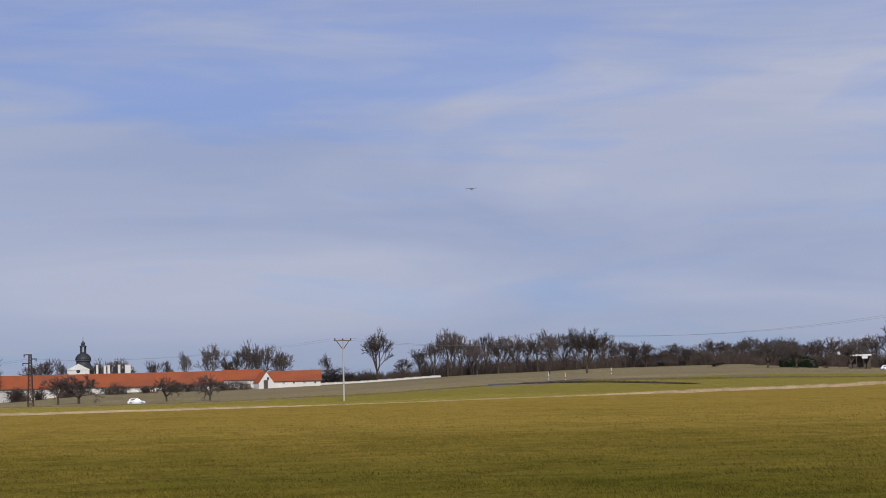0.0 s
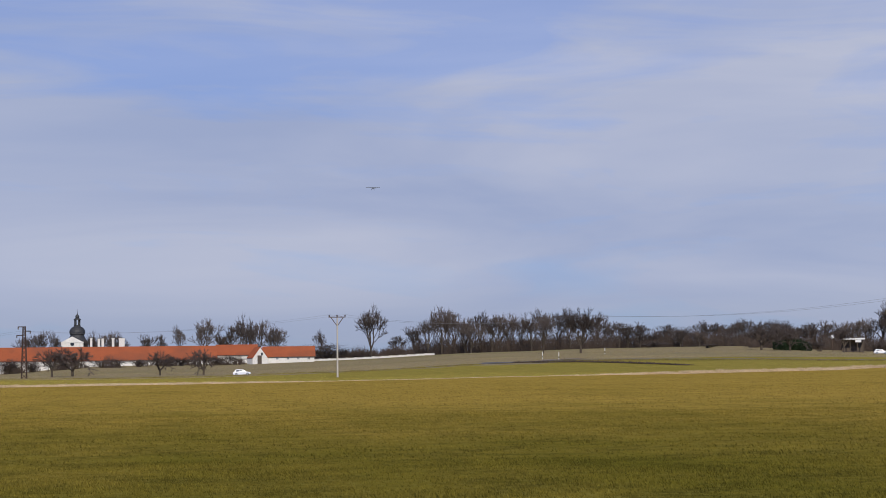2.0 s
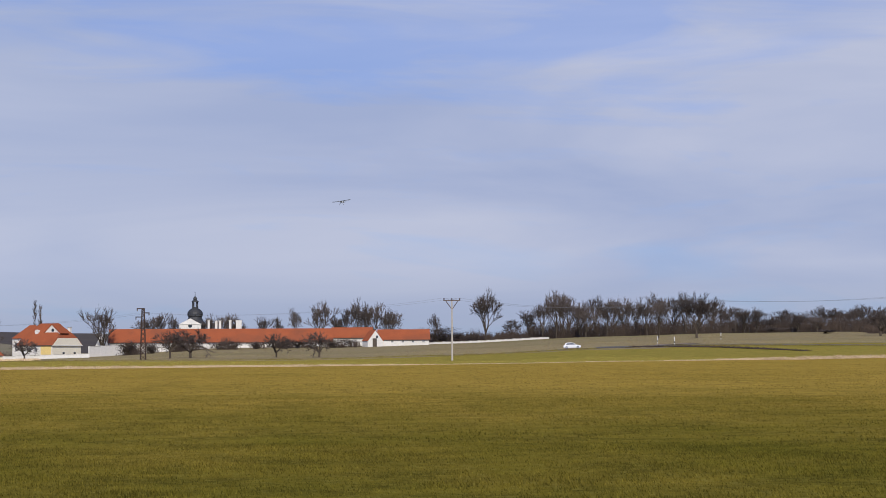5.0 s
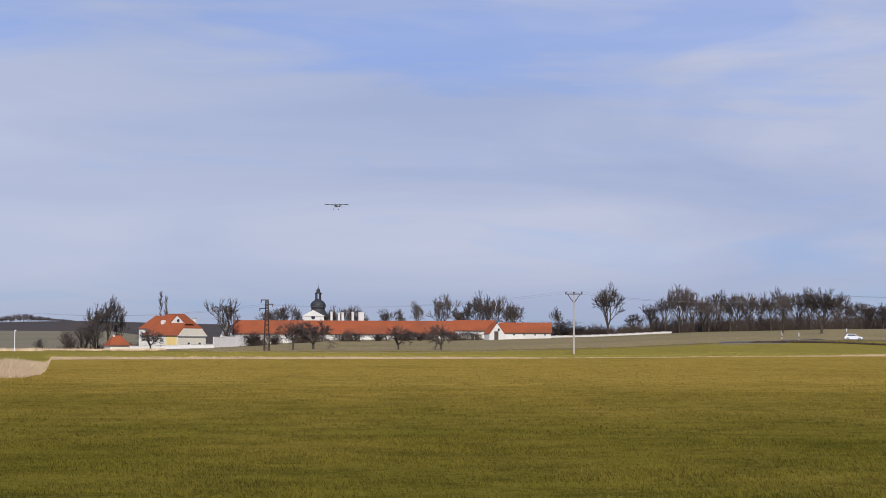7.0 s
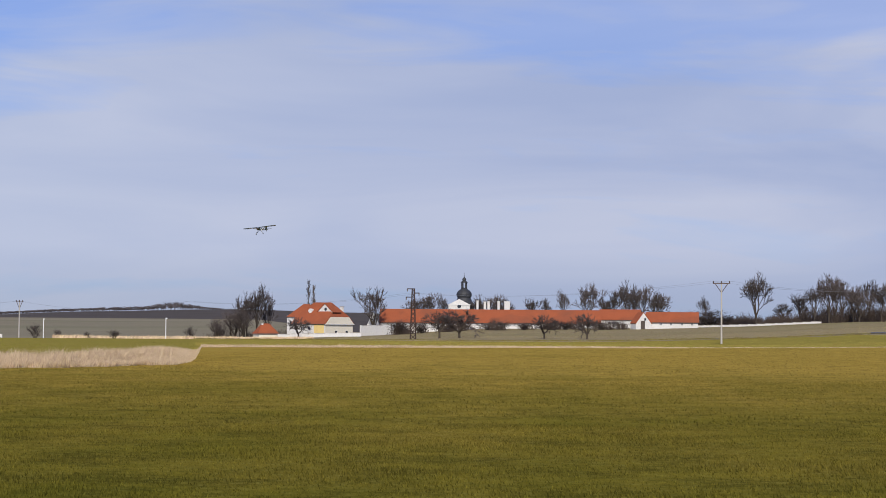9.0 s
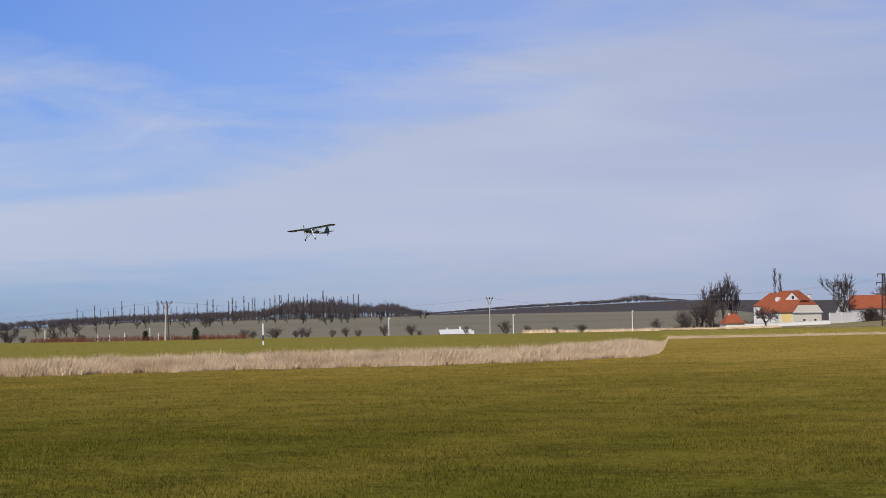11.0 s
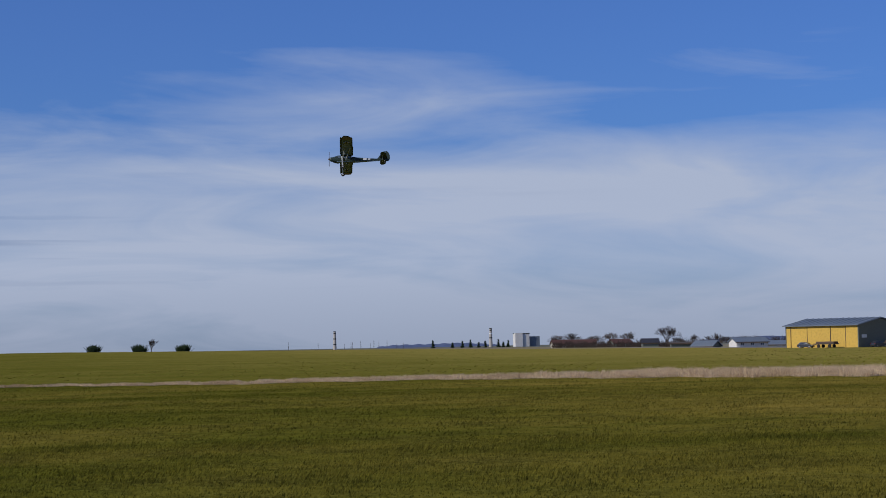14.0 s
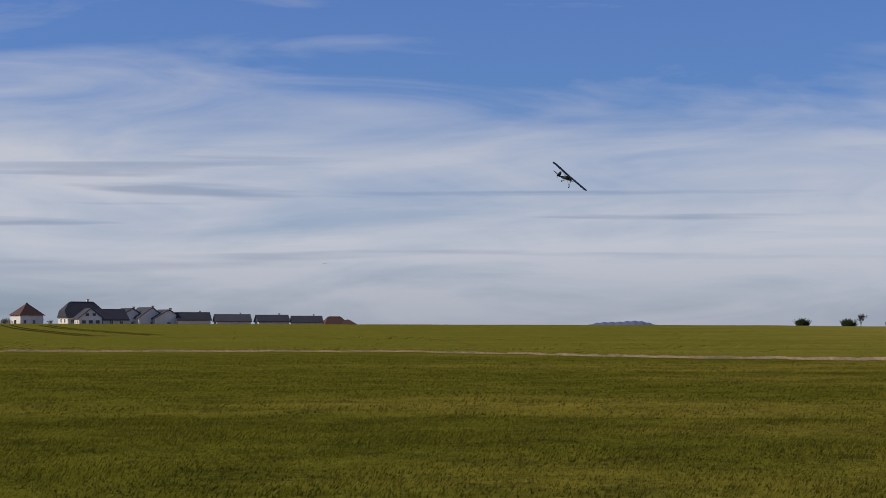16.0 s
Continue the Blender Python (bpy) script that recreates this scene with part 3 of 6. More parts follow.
def model_aircraft():
    p = thing("model_aircraft", pose(0, 0, 0), "dark green high-wing model aircraft with long landing gear in flight", "model aircraft")
    fuselage = part("fuselage", loft(B(), [(0.43, 0.045, -0.125, -0.04), (0.40, 0.06, -0.15, -0.03), (0.25, 0.075, -0.175, -0.015), (0.12, 0.085, -0.185, 0.0), (-0.16, 0.085, -0.185, -0.005), (-0.32, 0.072, -0.165, -0.03), (-0.7, 0.045, -0.135, -0.055), (-1.05, 0.022, -0.11, -0.06), (-1.16, 0.012, -0.10, -0.065)]), GREEN_SKIN, p)
    part("belly", loft(B(), [(0.24, 0.05, -0.182, -0.16), (0.0, 0.06, -0.192, -0.165), (-0.3, 0.05, -0.172, -0.145), (-0.75, 0.028, -0.137, -0.118), (-1.0, 0.012, -0.117, -0.105)], 8), UNDER_SKIN, fuselage, "pale grey-blue underside strip")
    part("exhaust", rod(B(), (0.05, 0.33, -0.15), (0.06, 0.18, -0.185), 0.012, n=6), STEEL, fuselage)
    for s in (-1, 1):
        w = part("wing", wing_solid(B(), 1.2, 0.33, 0.31, 0.022, 0.12, 0.012, s, x0=0.03), GREEN_SKIN, p)
        part("wing_underside", wing_solid(B(), 1.17, 0.27, 0.255, 0.005, 0.09, 0.0005, s, x0=0.1), UNDER_SKIN, w, "pale grey-blue wing underside")
        part("wing_tip_panel", wing_solid(B(), 1.185, 0.28, 0.245, 0.006, 0.09, -0.0005, s, x0=1.03, n=4), TIP_YELLOW, w, "ochre underside of the wing tip")
        part("slat", wing_solid(B(), 1.14, 0.035, 0.035, 0.008, 0.148, 0.012, s, x0=0.12), GREEN_SKIN, w, "slim fixed leading-edge slat")
        part("flap", wing_solid(B(), 0.62, 0.085, 0.085, 0.012, -0.135, 0.006, s, x0=0.09), GREEN_SKIN, w)
        part("aileron", wing_solid(B(), 1.12, 0.08, 0.075, 0.012, -0.125, 0.012, s, x0=0.625), GREEN_SKIN, w)
        # dark bar cross with pale edges beneath the wing
        part("marking_edge", box(box(B(), (s * 0.86, -0.04, -0.0085), (0.056, 0.17, 0.002)), (s * 0.86, -0.04, -0.0085), (0.17, 0.056, 0.002)), MARK_WHITE, w, "pale edge of the cross marking")
        part("marking", box(box(B(), (s * 0.86, -0.04, -0.0105), (0.036, 0.17, 0.002)), (s * 0.86, -0.04, -0.0105), (0.17, 0.036, 0.002)), BLACK_PAINT, w, "black bar cross marking")
        for y0, y1 in ((0.10, 0.03), (0.02, -0.12)):
            part("wing_strut", rod(B(), (s * 0.08, y0 - 0.03, -0.165), (s * 0.50, y1, 0.0), 0.011, n=6), ALU, p, "pale wing strut")
        part("jury_strut", rod(B(), (s * 0.30, 0.03, -0.08), (s * 0.31, 0.01, 0.002), 0.005, n=5), ALU, p)
        # long oleo leg with two braces and a wheel
        g = part("landing_gear_leg", rod(B(), (s * 0.095, 0.09, -0.03), (s * 0.245, 0.07, -0.42), 0.017, 0.014, n=8), ALU, p, "long pale oleo leg")
        part("gear_brace", rod(B(), (s * 0.03, 0.12, -0.18), (s * 0.235, 0.072, -0.40), 0.007, n=5), GREEN_SKIN, g)
        part("gear_brace", rod(B(), (s * 0.03, -0.08, -0.18), (s * 0.235, 0.066, -0.40), 0.007, n=5), GREEN_SKIN, g)
        tyre = B()
        bmesh.ops.create_uvsphere(tyre, u_segments=14, v_segments=8, radius=0.052, matrix=Matrix.Translation((s * 0.255, 0.065, -0.435)) @ Matrix.Diagonal((0.5, 1, 1, 1)))
        wheel = part("wheel", tyre, RUBBER, p, "black rubber wheel")
        part("hub", rod(B(), (s * 0.227, 0.065, -0.435), (s * 0.285, 0.065, -0.435), 0.02, n=10), ALU, wheel)
        part("tailplane", wing_solid(B(), 0.40, 0.20, 0.15, 0.008, -0.98, -0.045, s, dihedral=0.0, n=6), GREEN_SKIN, p)
        part("tail_strut", rod(B(), (s * 0.015, -1.05, -0.105), (s * 0.22, -1.05, -0.048), 0.005, n=5), ALU, p)
        part("side_window", solid(B(), [(0.20, -0.025), (0.20, -0.085), (-0.22, -0.085), (-0.16, -0.02)], 0, *sorted((s * 0.080, s * 0.0885))), PLEXI, fuselage, "glazed cabin side")
        part("code_panel", solid(B(), [(-0.50, -0.075), (-0.50, -0.125), (-0.60, -0.12), (-0.60, -0.07)], 0, *sorted((s * 0.052, s * 0.0585))), MARK_WHITE, fuselage, "pale fuselage marking")
        part("code_bar", solid(B(), [(-0.64, -0.075), (-0.64, -0.118), (-0.70, -0.114), (-0.70, -0.072)], 0, *sorted((s * 0.045, s * 0.0525))), MARK_WHITE, fuselage, "pale fuselage marking")
    part("windscreen", solid(B(), [(0.30, -0.03), (0.20, 0.005), (0.12, 0.012), (0.12, -0.03)], 0, -0.07, 0.07), PLEXI, fuselage, "raked cabin windscreen")
    for x in (-0.035, 0.0, 0.035):
        part("cabin_frame", rod(B(), (x, 0.30, -0.026), (x, 0.14, 0.018), 0.004, n=4), ALU, fuselage)
    fin = [(-0.90, -0.06), (-0.97, 0.05), (-1.04, 0.145), (-1.11, 0.185), (-1.17, 0.178), (-1.22, 0.13), (-1.25, 0.05), (-1.255, -0.04), (-1.23, -0.11), (-1.17, -0.135), (-1.10, -0.10)]
    part("fin", solid(B(), fin[:4] + [(-1.12, -0.09)], 0, -0.008, 0.008), GREEN_SKIN, p)
    part("rudder", solid(B(), [(-1.125, 0.184)] + fin[4:10] + [(-1.125, -0.11)], 0, -0.007, 0.007), GREEN_SKIN, p)
    tw = part("tail_wheel", rod(B(), (-0.01, -1.11, -0.165), (0.01, -1.11, -0.165), 0.022, n=10), RUBBER, p)
    part("tail_skid", rod(B(), (0, -1.09, -0.10), (0, -1.11, -0.16), 0.006, n=5), ALU, tw)
    sp = B()
    lathe(sp, [(0.034, 0.0), (0.03, 0.02), (0.018, 0.038), (0.004, 0.046)], 12)
    bmesh.ops.rotate(sp, verts=sp.verts[:], cent=(0, 0, 0), matrix=Matrix.Rotation(radians(-90), 3, "X"))
    prop = part("propeller", sp, PROP_WOOD, p, "two-bladed wooden propeller")
    prop.matrix_basis = pose(0, 0.432, -0.082)
    bl = B()
    for s in (-1, 1):
        box(bl, (0, 0.016, s * 0.11), (0.028, 0.008, 0.19), m=Matrix.Rotation(radians(s * 14), 4, "Z"))
    part("blade", bl, PROP_WOOD, prop)
    return p, prop


AIRCRAFT, PROPELLER = model_aircraft()


# ---- road vehicles ----
def car(m, paint, label, group="", kind=0):
    """A small hatchback, nose along +x, resting on z 0."""
    c = thing("car", m, label, "car", group)
    low = [(-1.95, 0.32), (-2.0, 0.55), (-1.96, 0.88), (-1.2, 0.95), (0.75, 0.93), (1.75, 0.78), (1.98, 0.6), (1.98, 0.32), (1.62, 0.24), (-1.6, 0.24)]
    bm = solid(B(), low, 1, -0.82, 0.82)
    bmesh.ops.bevel(bm, geom=bm.edges[:], offset=0.05, segments=2, affect="EDGES")
    body = part("body", bm, paint, c)
    cab = [(-1.75, 0.9), (-1.45, 1.36), (-1.1, 1.45), (0.1, 1.44), (0.45, 1.32), (1.0, 0.9)]
    bm = solid(B(), cab, 1, -0.70, 0.70)
    for v in bm.verts:
        if v.co.z > 1.2:
            v.co.y *= 0.84
    part("roof", bm, paint, body)
    for s in (-1, 1):
        for o in ([(-1.35, 0.97), (-1.2, 1.30), (-0.55, 1.33), (-0.55, 0.97)], [(-0.48, 0.97), (-0.48, 1.33), (0.1, 1.32), (0.35, 1.24), (0.78, 0.97)]):
            bm = solid(B(), o, 1, *sorted((s * 0.60, s * 0.715)))
            for v in bm.verts:
                if v.co.z > 1.2:
                    v.co.y *= 0.885
            part("side_window", bm, GLASS_DARK, body)
        for x in (-1.25, 1.28):
            w = part("wheel", rod(B(), (x, s * 0.64, 0.31), (x, s * 0.84, 0.31), 0.31, n=16), RUBBER, c)
            part("rim", rod(B(), (x, s * 0.70, 0.31), (x, s * 0.855, 0.31), 0.19, n=12), RIM, w)
        part("headlight", box(B(), (1.90, s * 0.58, 0.68), (0.16, 0.36, 0.14), bevel=0.03), LAMP_GLASS, body)
        part("tail_light", box(B(), (-1.955, s * 0.66, 0.80), (0.06, 0.2, 0.26), bevel=0.02), RED_GLASS, body)
        part("mirror", box(B(), (0.62, s * 0.90, 0.98), (0.12, 0.16, 0.12), bevel=0.03), paint, body)
    part("windscreen", solid(B(), [(0.50, 1.33), (0.99, 0.96), (1.05, 0.93), (0.53, 1.345)], 1, -0.55, 0.55), GLASS_DARK, body)
    part("rear_window", solid(B(), [(-1.74, 0.98), (-1.50, 1.33), (-1.53, 1.345), (-1.79, 0.98)], 1, -0.52, 0.52), GLASS_DARK, body)
    part("bumper", box(B(), (1.96, 0, 0.42), (0.1, 1.5, 0.2), bevel=0.04), BLACK_PAINT, body)
    return c


CAR = car(facing(-3, 430), CAR_WHITE, "small white hatchback driving along the country road")
car(facing(20.35, 560, 8, sink=-0.02), CAR_WHITE, "white estate car parked by the hedge")


# ---- bare trees ----
class Wood:
    """Collects tapered sticks into vertex and face lists."""

    def __init__(self):
        self.v, self.f = [], []

    def stick(self, a, b, r0, r1, n=3):
        d = (b - a).normalized()
        u = d.orthogonal().normalized()
        w = d.cross(u)
        s = len(self.v)
        for p, r in ((a, r0), (b, r1)):
            for k in range(n):
                t = 2 * math.pi * k / n
                q = p + r * (math.cos(t) * u + math.sin(t) * w)
                self.v.append((q.x, q.y, q.z))
        for k in range(n):
            self.f.append((s + k, s + (k + 1) % n, s + n + (k + 1) % n, s + n + k))

    def tip(self, a, b, r):
        """A twig that runs out to a point."""
        d = (b - a).normalized()
        u = d.orthogonal().normalized()
        w = d.cross(u)
        s = len(self.v)
        for k in range(3):
            q = a + r * (math.cos(2.094 * k) * u + math.sin(2.094 * k) * w)
            self.v.append((q.x, q.y, q.z))
        self.v.append((b.x, b.y, b.z))
        self.f.extend(((s, s + 1, s + 3), (s + 1, s + 2, s + 3), (s + 2, s, s + 3)))


def grow(rng, wood, twigs, p, d, length, r, level, depth, up, spread, kids, env, fine):
    """One limb of three crooked pieces with side shoots."""
    steps = 3
    ends = []
    for k in range(steps):
        d = (d + Vector((rng.gauss(0, 0.13), rng.gauss(0, 0.13), rng.gauss(0, 0.06) + up * 0.10))).normalized()
        q = p + d * (length / steps)
        a = math.atan2(q.y, q.x)
        bulge = 1 + 0.16 * math.sin(3 * a + env[3]) + 0.12 * math.sin(5 * q.z / env[2] + a + env[3])
        if level and ((q.x / env[0]) ** 2 + (q.y / env[0]) ** 2 + ((q.z - env[1]) / env[2]) ** 2) > bulge:
            if not ends:
                return
            break
        r1 = r * (0.80 if level < depth else 0.6)
        (wood if level < 2 else twigs).stick(p, q, r, r1, 5 if level < 2 else 3)
        ends.append((q, d, r1, (k + 1) / steps))
        p, r = q, r1
    if level >= depth:
        return
    n = kids[level]
    for k in range(n):
        i = min(int(rng.random() * steps + (0.6 if level == 0 else 0.2)), len(ends) - 1)
        q, dd, rr, u = ends[i]
        a = rng.random() * 2 * math.pi
        side = Vector((math.cos(a), math.sin(a), rng.uniform(-0.1, 0.5)))
        nd = (dd * (1.0 - spread * 0.5) + side * spread).normalized()
        grow(rng, wood, twigs, q, nd, length * rng.uniform(0.48, 0.8), max(rr * 0.62, fine), level + 1, depth, up, spread, kids, env, fine)


def bare_tree(seed, height, trunk=0.3, r=0.35, spread=0.75, up=0.8, kids=(9, 6, 5, 4), name="tree", stems=1, wide=0.33, lift=0.12, fine=0.036, twig=None):
    """A leafless tree: trunk with its limbs, and a crown of fine branches; as a template at the origin."""
    rng = random.Random(seed)
    wood, twigs = Wood(), Wood()
    env = (height * wide, height * (0.5 + lift / 2), height * (0.5 - lift / 2), seed * 1.7)
    for s in range(stems):
        lean = Vector((rng.gauss(0, 0.06 + 0.2 * (stems > 1)), rng.gauss(0, 0.06 + 0.2 * (stems > 1)), 1)).normalized()
        base = Vector((rng.gauss(0, 0.3) * (stems > 1), rng.gauss(0, 0.3) * (stems > 1), -0.3))
        grow(rng, wood, twigs, base, lean, height * (trunk + 0.30), r, 0, 3, up, spread, kids, env, fine)
    zmax = sorted(v[2] for v in twigs.v)[int(len(twigs.v) * 0.995)]
    k = height / zmax
    reach = sorted(math.hypot(v[0], v[1]) for v in twigs.v)[int(len(twigs.v) * 0.9)]
    kx = 0.40 * height / reach
    for w in (wood, twigs):
        w.v = [(x * kx, y * kx, z * k) for x, y, z in w.v]
    t = thing(name, pose(0, 0, 0), "tree", "tree")
    pieces("trunk", wood.v, wood.f, BARK, t)
    pieces("crown", twigs.v, twigs.f, twig or TWIG, t)
    return t


TREE_KINDS, PLANTED = {}, set()


def plant(kind, m, scale, label, group, category="tree"):
    """Puts a tree of a kind at a pose: the first is the template itself, the others share its meshes."""
    src = TREE_KINDS[kind]
    ob = copy_thing(src, m) if kind in PLANTED else src
    PLANTED.add(kind)
    ob.matrix_basis = m @ Matrix.Diagonal((*scale, 1)) if isinstance(scale, tuple) else m @ Matrix.Scale(scale, 4)
    return tagged(ob, label, category, group)


def fork(rng, wood, twigs, p, d, length, r, level, depth, up, angle, shoots):
    """One limb in two crooked pieces that divides at its end; side shoots along the thinner limbs."""
    for k in range(2):
        d = (d + Vector((rng.gauss(0, 0.11), rng.gauss(0, 0.11), up * 0.12))).normalized()
        q = p + d * (length * 0.5)
        (wood if level < 3 else twigs).stick(p, q, r, r * 0.86, 5 if level < 2 else 3)
        if level >= 2:
            for _ in range(shoots):
                o = p.lerp(q, rng.random())
                e = (d + Vector((rng.gauss(0, 0.75), rng.gauss(0, 0.75), rng.gauss(0.1, 0.5)))).normalized()
                twigs.tip(o, o + e * length * rng.uniform(0.35, 0.9), max(r * 0.55, 0.036))
        p, r = q, r * 0.86
    if level >= depth:
        for _ in range(shoots + 1):
            e = (d + Vector((rng.gauss(0, 0.4), rng.gauss(0, 0.4), rng.gauss(0.1, 0.3)))).normalized()
            twigs.tip(p, p + e * length * rng.uniform(0.6, 1.1), r * 0.8)
        return
    n = 3 if rng.random() < 0.42 else 2
    a0 = rng.random() * 2 * math.pi
    u = d.orthogonal().normalized()
    w = d.cross(u)
    for k in range(n):
        a = a0 + 2 * math.pi * k / n + rng.gauss(0, 0.3)
        t = angle * rng.uniform(0.5, 1.25)
        nd = (d * math.cos(t) + (u * math.cos(a) + w * math.sin(a)) * math.sin(t)).normalized()
        fork(rng, wood, twigs, p, nd, length * rng.uniform(0.66, 0.92), max(r * 0.72, 0.036), level + 1, depth, up, angle, shoots)


def forked_tree(seed, height, bole, r, angle, up, depth, shoots, leaders):
    """A leafless tree whose bole divides into rising leaders and an open crown of fine twigs; a template at the origin."""
    rng = random.Random(seed)
    wood, twigs = Wood(), Wood()
    top = Vector((rng.gauss(0, 0.02), rng.gauss(0, 0.02), 1)).normalized() * height * bole
    wood.stick(Vector((0, 0, -0.4)), top, r, r * 0.8, 7)
    for k in range(leaders):
        a = 2 * math.pi * k / leaders + rng.gauss(0, 0.35)
        t = angle * rng.uniform(0.6, 1.3) * (0.25 if k == 0 else 1.0)
        o = top * rng.uniform(0.72, 1.0)
        fork(rng, wood, twigs, o, Vector((math.cos(a) * math.sin(t), math.sin(a) * math.sin(t), math.cos(t))), height * 0.20 * rng.uniform(0.75, 1.2), r * 0.62, 0, depth, up, angle, shoots)
    zmax = sorted(v[2] for v in twigs.v)[int(len(twigs.v) * 0.992)]
    reach = sorted(math.hypot(v[0], v[1]) for v in twigs.v)[int(len(twigs.v) * 0.93)]
    k, kx = height / zmax, 0.40 * height / reach
    for w in (wood, twigs):
        w.v = [(x * kx, y * kx, z * k) for x, y, z in w.v]
    t = thing("tree", pose(0, 0, 0), "tree", "tree")
    pieces("trunk", wood.v, wood.f, BARK, t)
    pieces("crown", twigs.v, twigs.f, TWIG, t)
    return t


for i in range(5):  # tall park trees, 10 m
    TREE_KINDS["park%d" % i] = forked_tree(10 + i, 10.0, 0.16 + 0.035 * i, 0.27, 0.50 + 0.06 * (i % 3), 0.8, 4, 4, 6)
for i in range(3):  # broad field trees with short trunks, 10 m
    TREE_KINDS["orchard%d" % i] = forked_tree(30 + i, 10.0, 0.20, 0.36, 0.72, 0.3, 4, 8, 6)
for i in range(3):  # coarser trees for the far distance
    TREE_KINDS["far%d" % i] = bare_tree(60 + i, 10.0, trunk=0.08, r=0.3, spread=0.7, up=0.9, kids=(8, 4, 2), wide=0.36, lift=0.0, fine=0.10, twig=FAR_TWIG)


def poplar(seed, height):
    """A slim upright poplar: straight stem with short steep branches."""
    rng = random.Random(seed)
    wood, twigs = Wood(), Wood()
    wood.stick(Vector((0, 0, -0.3)), Vector((0, 0, height * 0.98)), 0.16, 0.03, 6)
    for k in range(44):
        u = rng.uniform(0.12, 0.95)
        a = rng.random() * 2 * math.pi
        p = Vector((0, 0, height * u))
        e = p + Vector((math.cos(a) * 0.42, math.sin(a) * 0.42, 1.1)) * rng.uniform(0.7, 1.5) * (1.1 - 0.6 * u)
        wood.stick(p, e, 0.05, 0.03, 3)
        for _ in range(4):
            q = p.lerp(e, rng.uniform(0.3, 1.0))
            twigs.stick(q, q + Vector((rng.gauss(0, 0.16), rng.gauss(0, 0.16), rng.uniform(0.3, 0.7))), 0.035, 0.015, 3)
    t = thing("poplar_tree", pose(0, 0, 0), "tree", "tree")
    pieces("trunk", wood.v, wood.f, BARK, t)
    pieces("crown", twigs.v, twigs.f, TWIG, t)
    return t


for i in range(2):
    TREE_KINDS["poplar%d" % i] = poplar(40 + i, 10.0)
for i in range(3):  # many-stemmed bushes
    TREE_KINDS["bush%d" % i] = bare_tree(50 + i, 10.0, trunk=0.1, r=0.22, spread=0.95, up=0.5, kids=(6, 6, 4), name="bush", stems=5, wide=0.5, lift=0.0)
RNG = random.Random(77)


def tree_at(kind, az, d, top=None, height=None, width=None, label="bare leafless tree at the field edge", group="", category="tree", sink=0.0):
    """A tree whose top stands at an elevation angle, or of a given height."""
    p = spot(az, d)
    if height is None:
        height = EYE.z + d * math.tan(radians(top)) - p.z + sink
    w = height / 10.0 if kind.startswith("poplar") or not width else width / 8.0
    return plant(kind, pose(p.x, p.y, p.z - sink, 0, 0, RNG.uniform(0, 360)), (w, w, height / 10.0), label, group, category)


# single trees by bearing, distance and the elevation of the top
tree_at("orchard0", -1.35, 470, top=0.55, width=8.0, label="bare spreading fruit tree in the field", group="orchard trees")
tree_at("orchard1", -3.95, 480, top=0.68, width=12, label="wide dense bare fruit tree in the field", group="orchard trees")
tree_at("orchard2", -4.55, 475, top=0.64, width=8.5, label="bare spreading fruit tree in the field", group="orchard trees")
tree_at("orchard0", -8.85, 596, top=0.42, width=9.0, label="bare spreading tree in front of the farmhouse", group="farmhouse trees")
tree_at("orchard1", -0.05, 460, top=0.59, width=8.5, label="bare leaning fruit tree in the field", group="orchard trees")
tree_at("park1", 5.02, 690, top=1.80, width=12.5, label="tall bare tree with a forked crown behind the wall", group="park trees")
tree_at("park3", -10.12, 640, top=1.36, width=10.5, label="tall bare tree beside the farmhouse", group="farmhouse trees")
tree_at("park1", -10.42, 644, top=1.12, width=9.0, label="broad bare tree beside the farmhouse", group="farmhouse trees")
tree_at("park0", -9.78, 648, top=1.02, width=7.0, label="bare tree beside the farmhouse roof", group="farmhouse trees")
tree_at("bush2", -10.85, 640, top=0.72, width=8.0, label="dense bare shrub thicket beside the farmhouse", group="farmhouse trees", category="bush")
tree_at("bush1", -10.45, 636, top=0.75, width=10.0, label="dense bare shrub thicket beside the farmhouse", group="farmhouse trees", category="bush")
tree_at("bush0", -11.3, 650, top=0.45, width=7.0, label="low bare shrub at the field edge", group="farmhouse trees", category="bush")
tree_at("park0", -6.55, 690, top=1.32, width=12.0, label="broad bare tree behind the farm wall", group="park trees")
tree_at("poplar0", -8.55, 680, top=1.55, width=4.2, label="slim bare poplar behind the farmhouse", group="park trees")
tree_at("poplar1", -8.40, 684, top=1.42, width=3.6, label="slim bare poplar behind the farmhouse", group="park trees")
for az, top, k, w in ((-5.0, 1.18, "park2", 12), (-5.35, 1.0, "park4", 10), (-3.35, 1.12, "park1", 9), (-2.95, 1.16, "park2", 11), (-2.6, 1.05, "park4", 9), (-4.4, 1.14, "park3", 6),
                      (-1.75, 1.05, "park0", 8), (-1.3, 1.06, "park4", 5.5), (-0.75, 1.30, "park2", 6), (-0.05, 1.48, "park0", 13), (0.55, 1.1, "park3", 10), (1.1, 1.55, "park1", 11),
                      (1.6, 1.46, "park2", 10), (2.1, 1.2, "park4", 11), (0.75, 1.3, "park4", 9), (1.35, 1.35, "park0", 9), (2.0, 1.3, "park3", 7)):
    tree_at(k, az, 765 + RNG.uniform(-12, 40), top=top, width=w, label="tall bare park tree behind the long roof", group="park trees")
tree_at("park3", 3.5, 800, top=1.13, width=6, label="slim bare tree on the far rise", group="park trees")
tree_at("bush2", 2.9, 715, top=0.72, width=14, label="wide bare thicket behind the wall", group="wall thickets", category="bush")
tree_at("bush0", 3.7, 722, top=0.78, width=16, label="wide bare thicket behind the wall", group="wall thickets", category="bush")
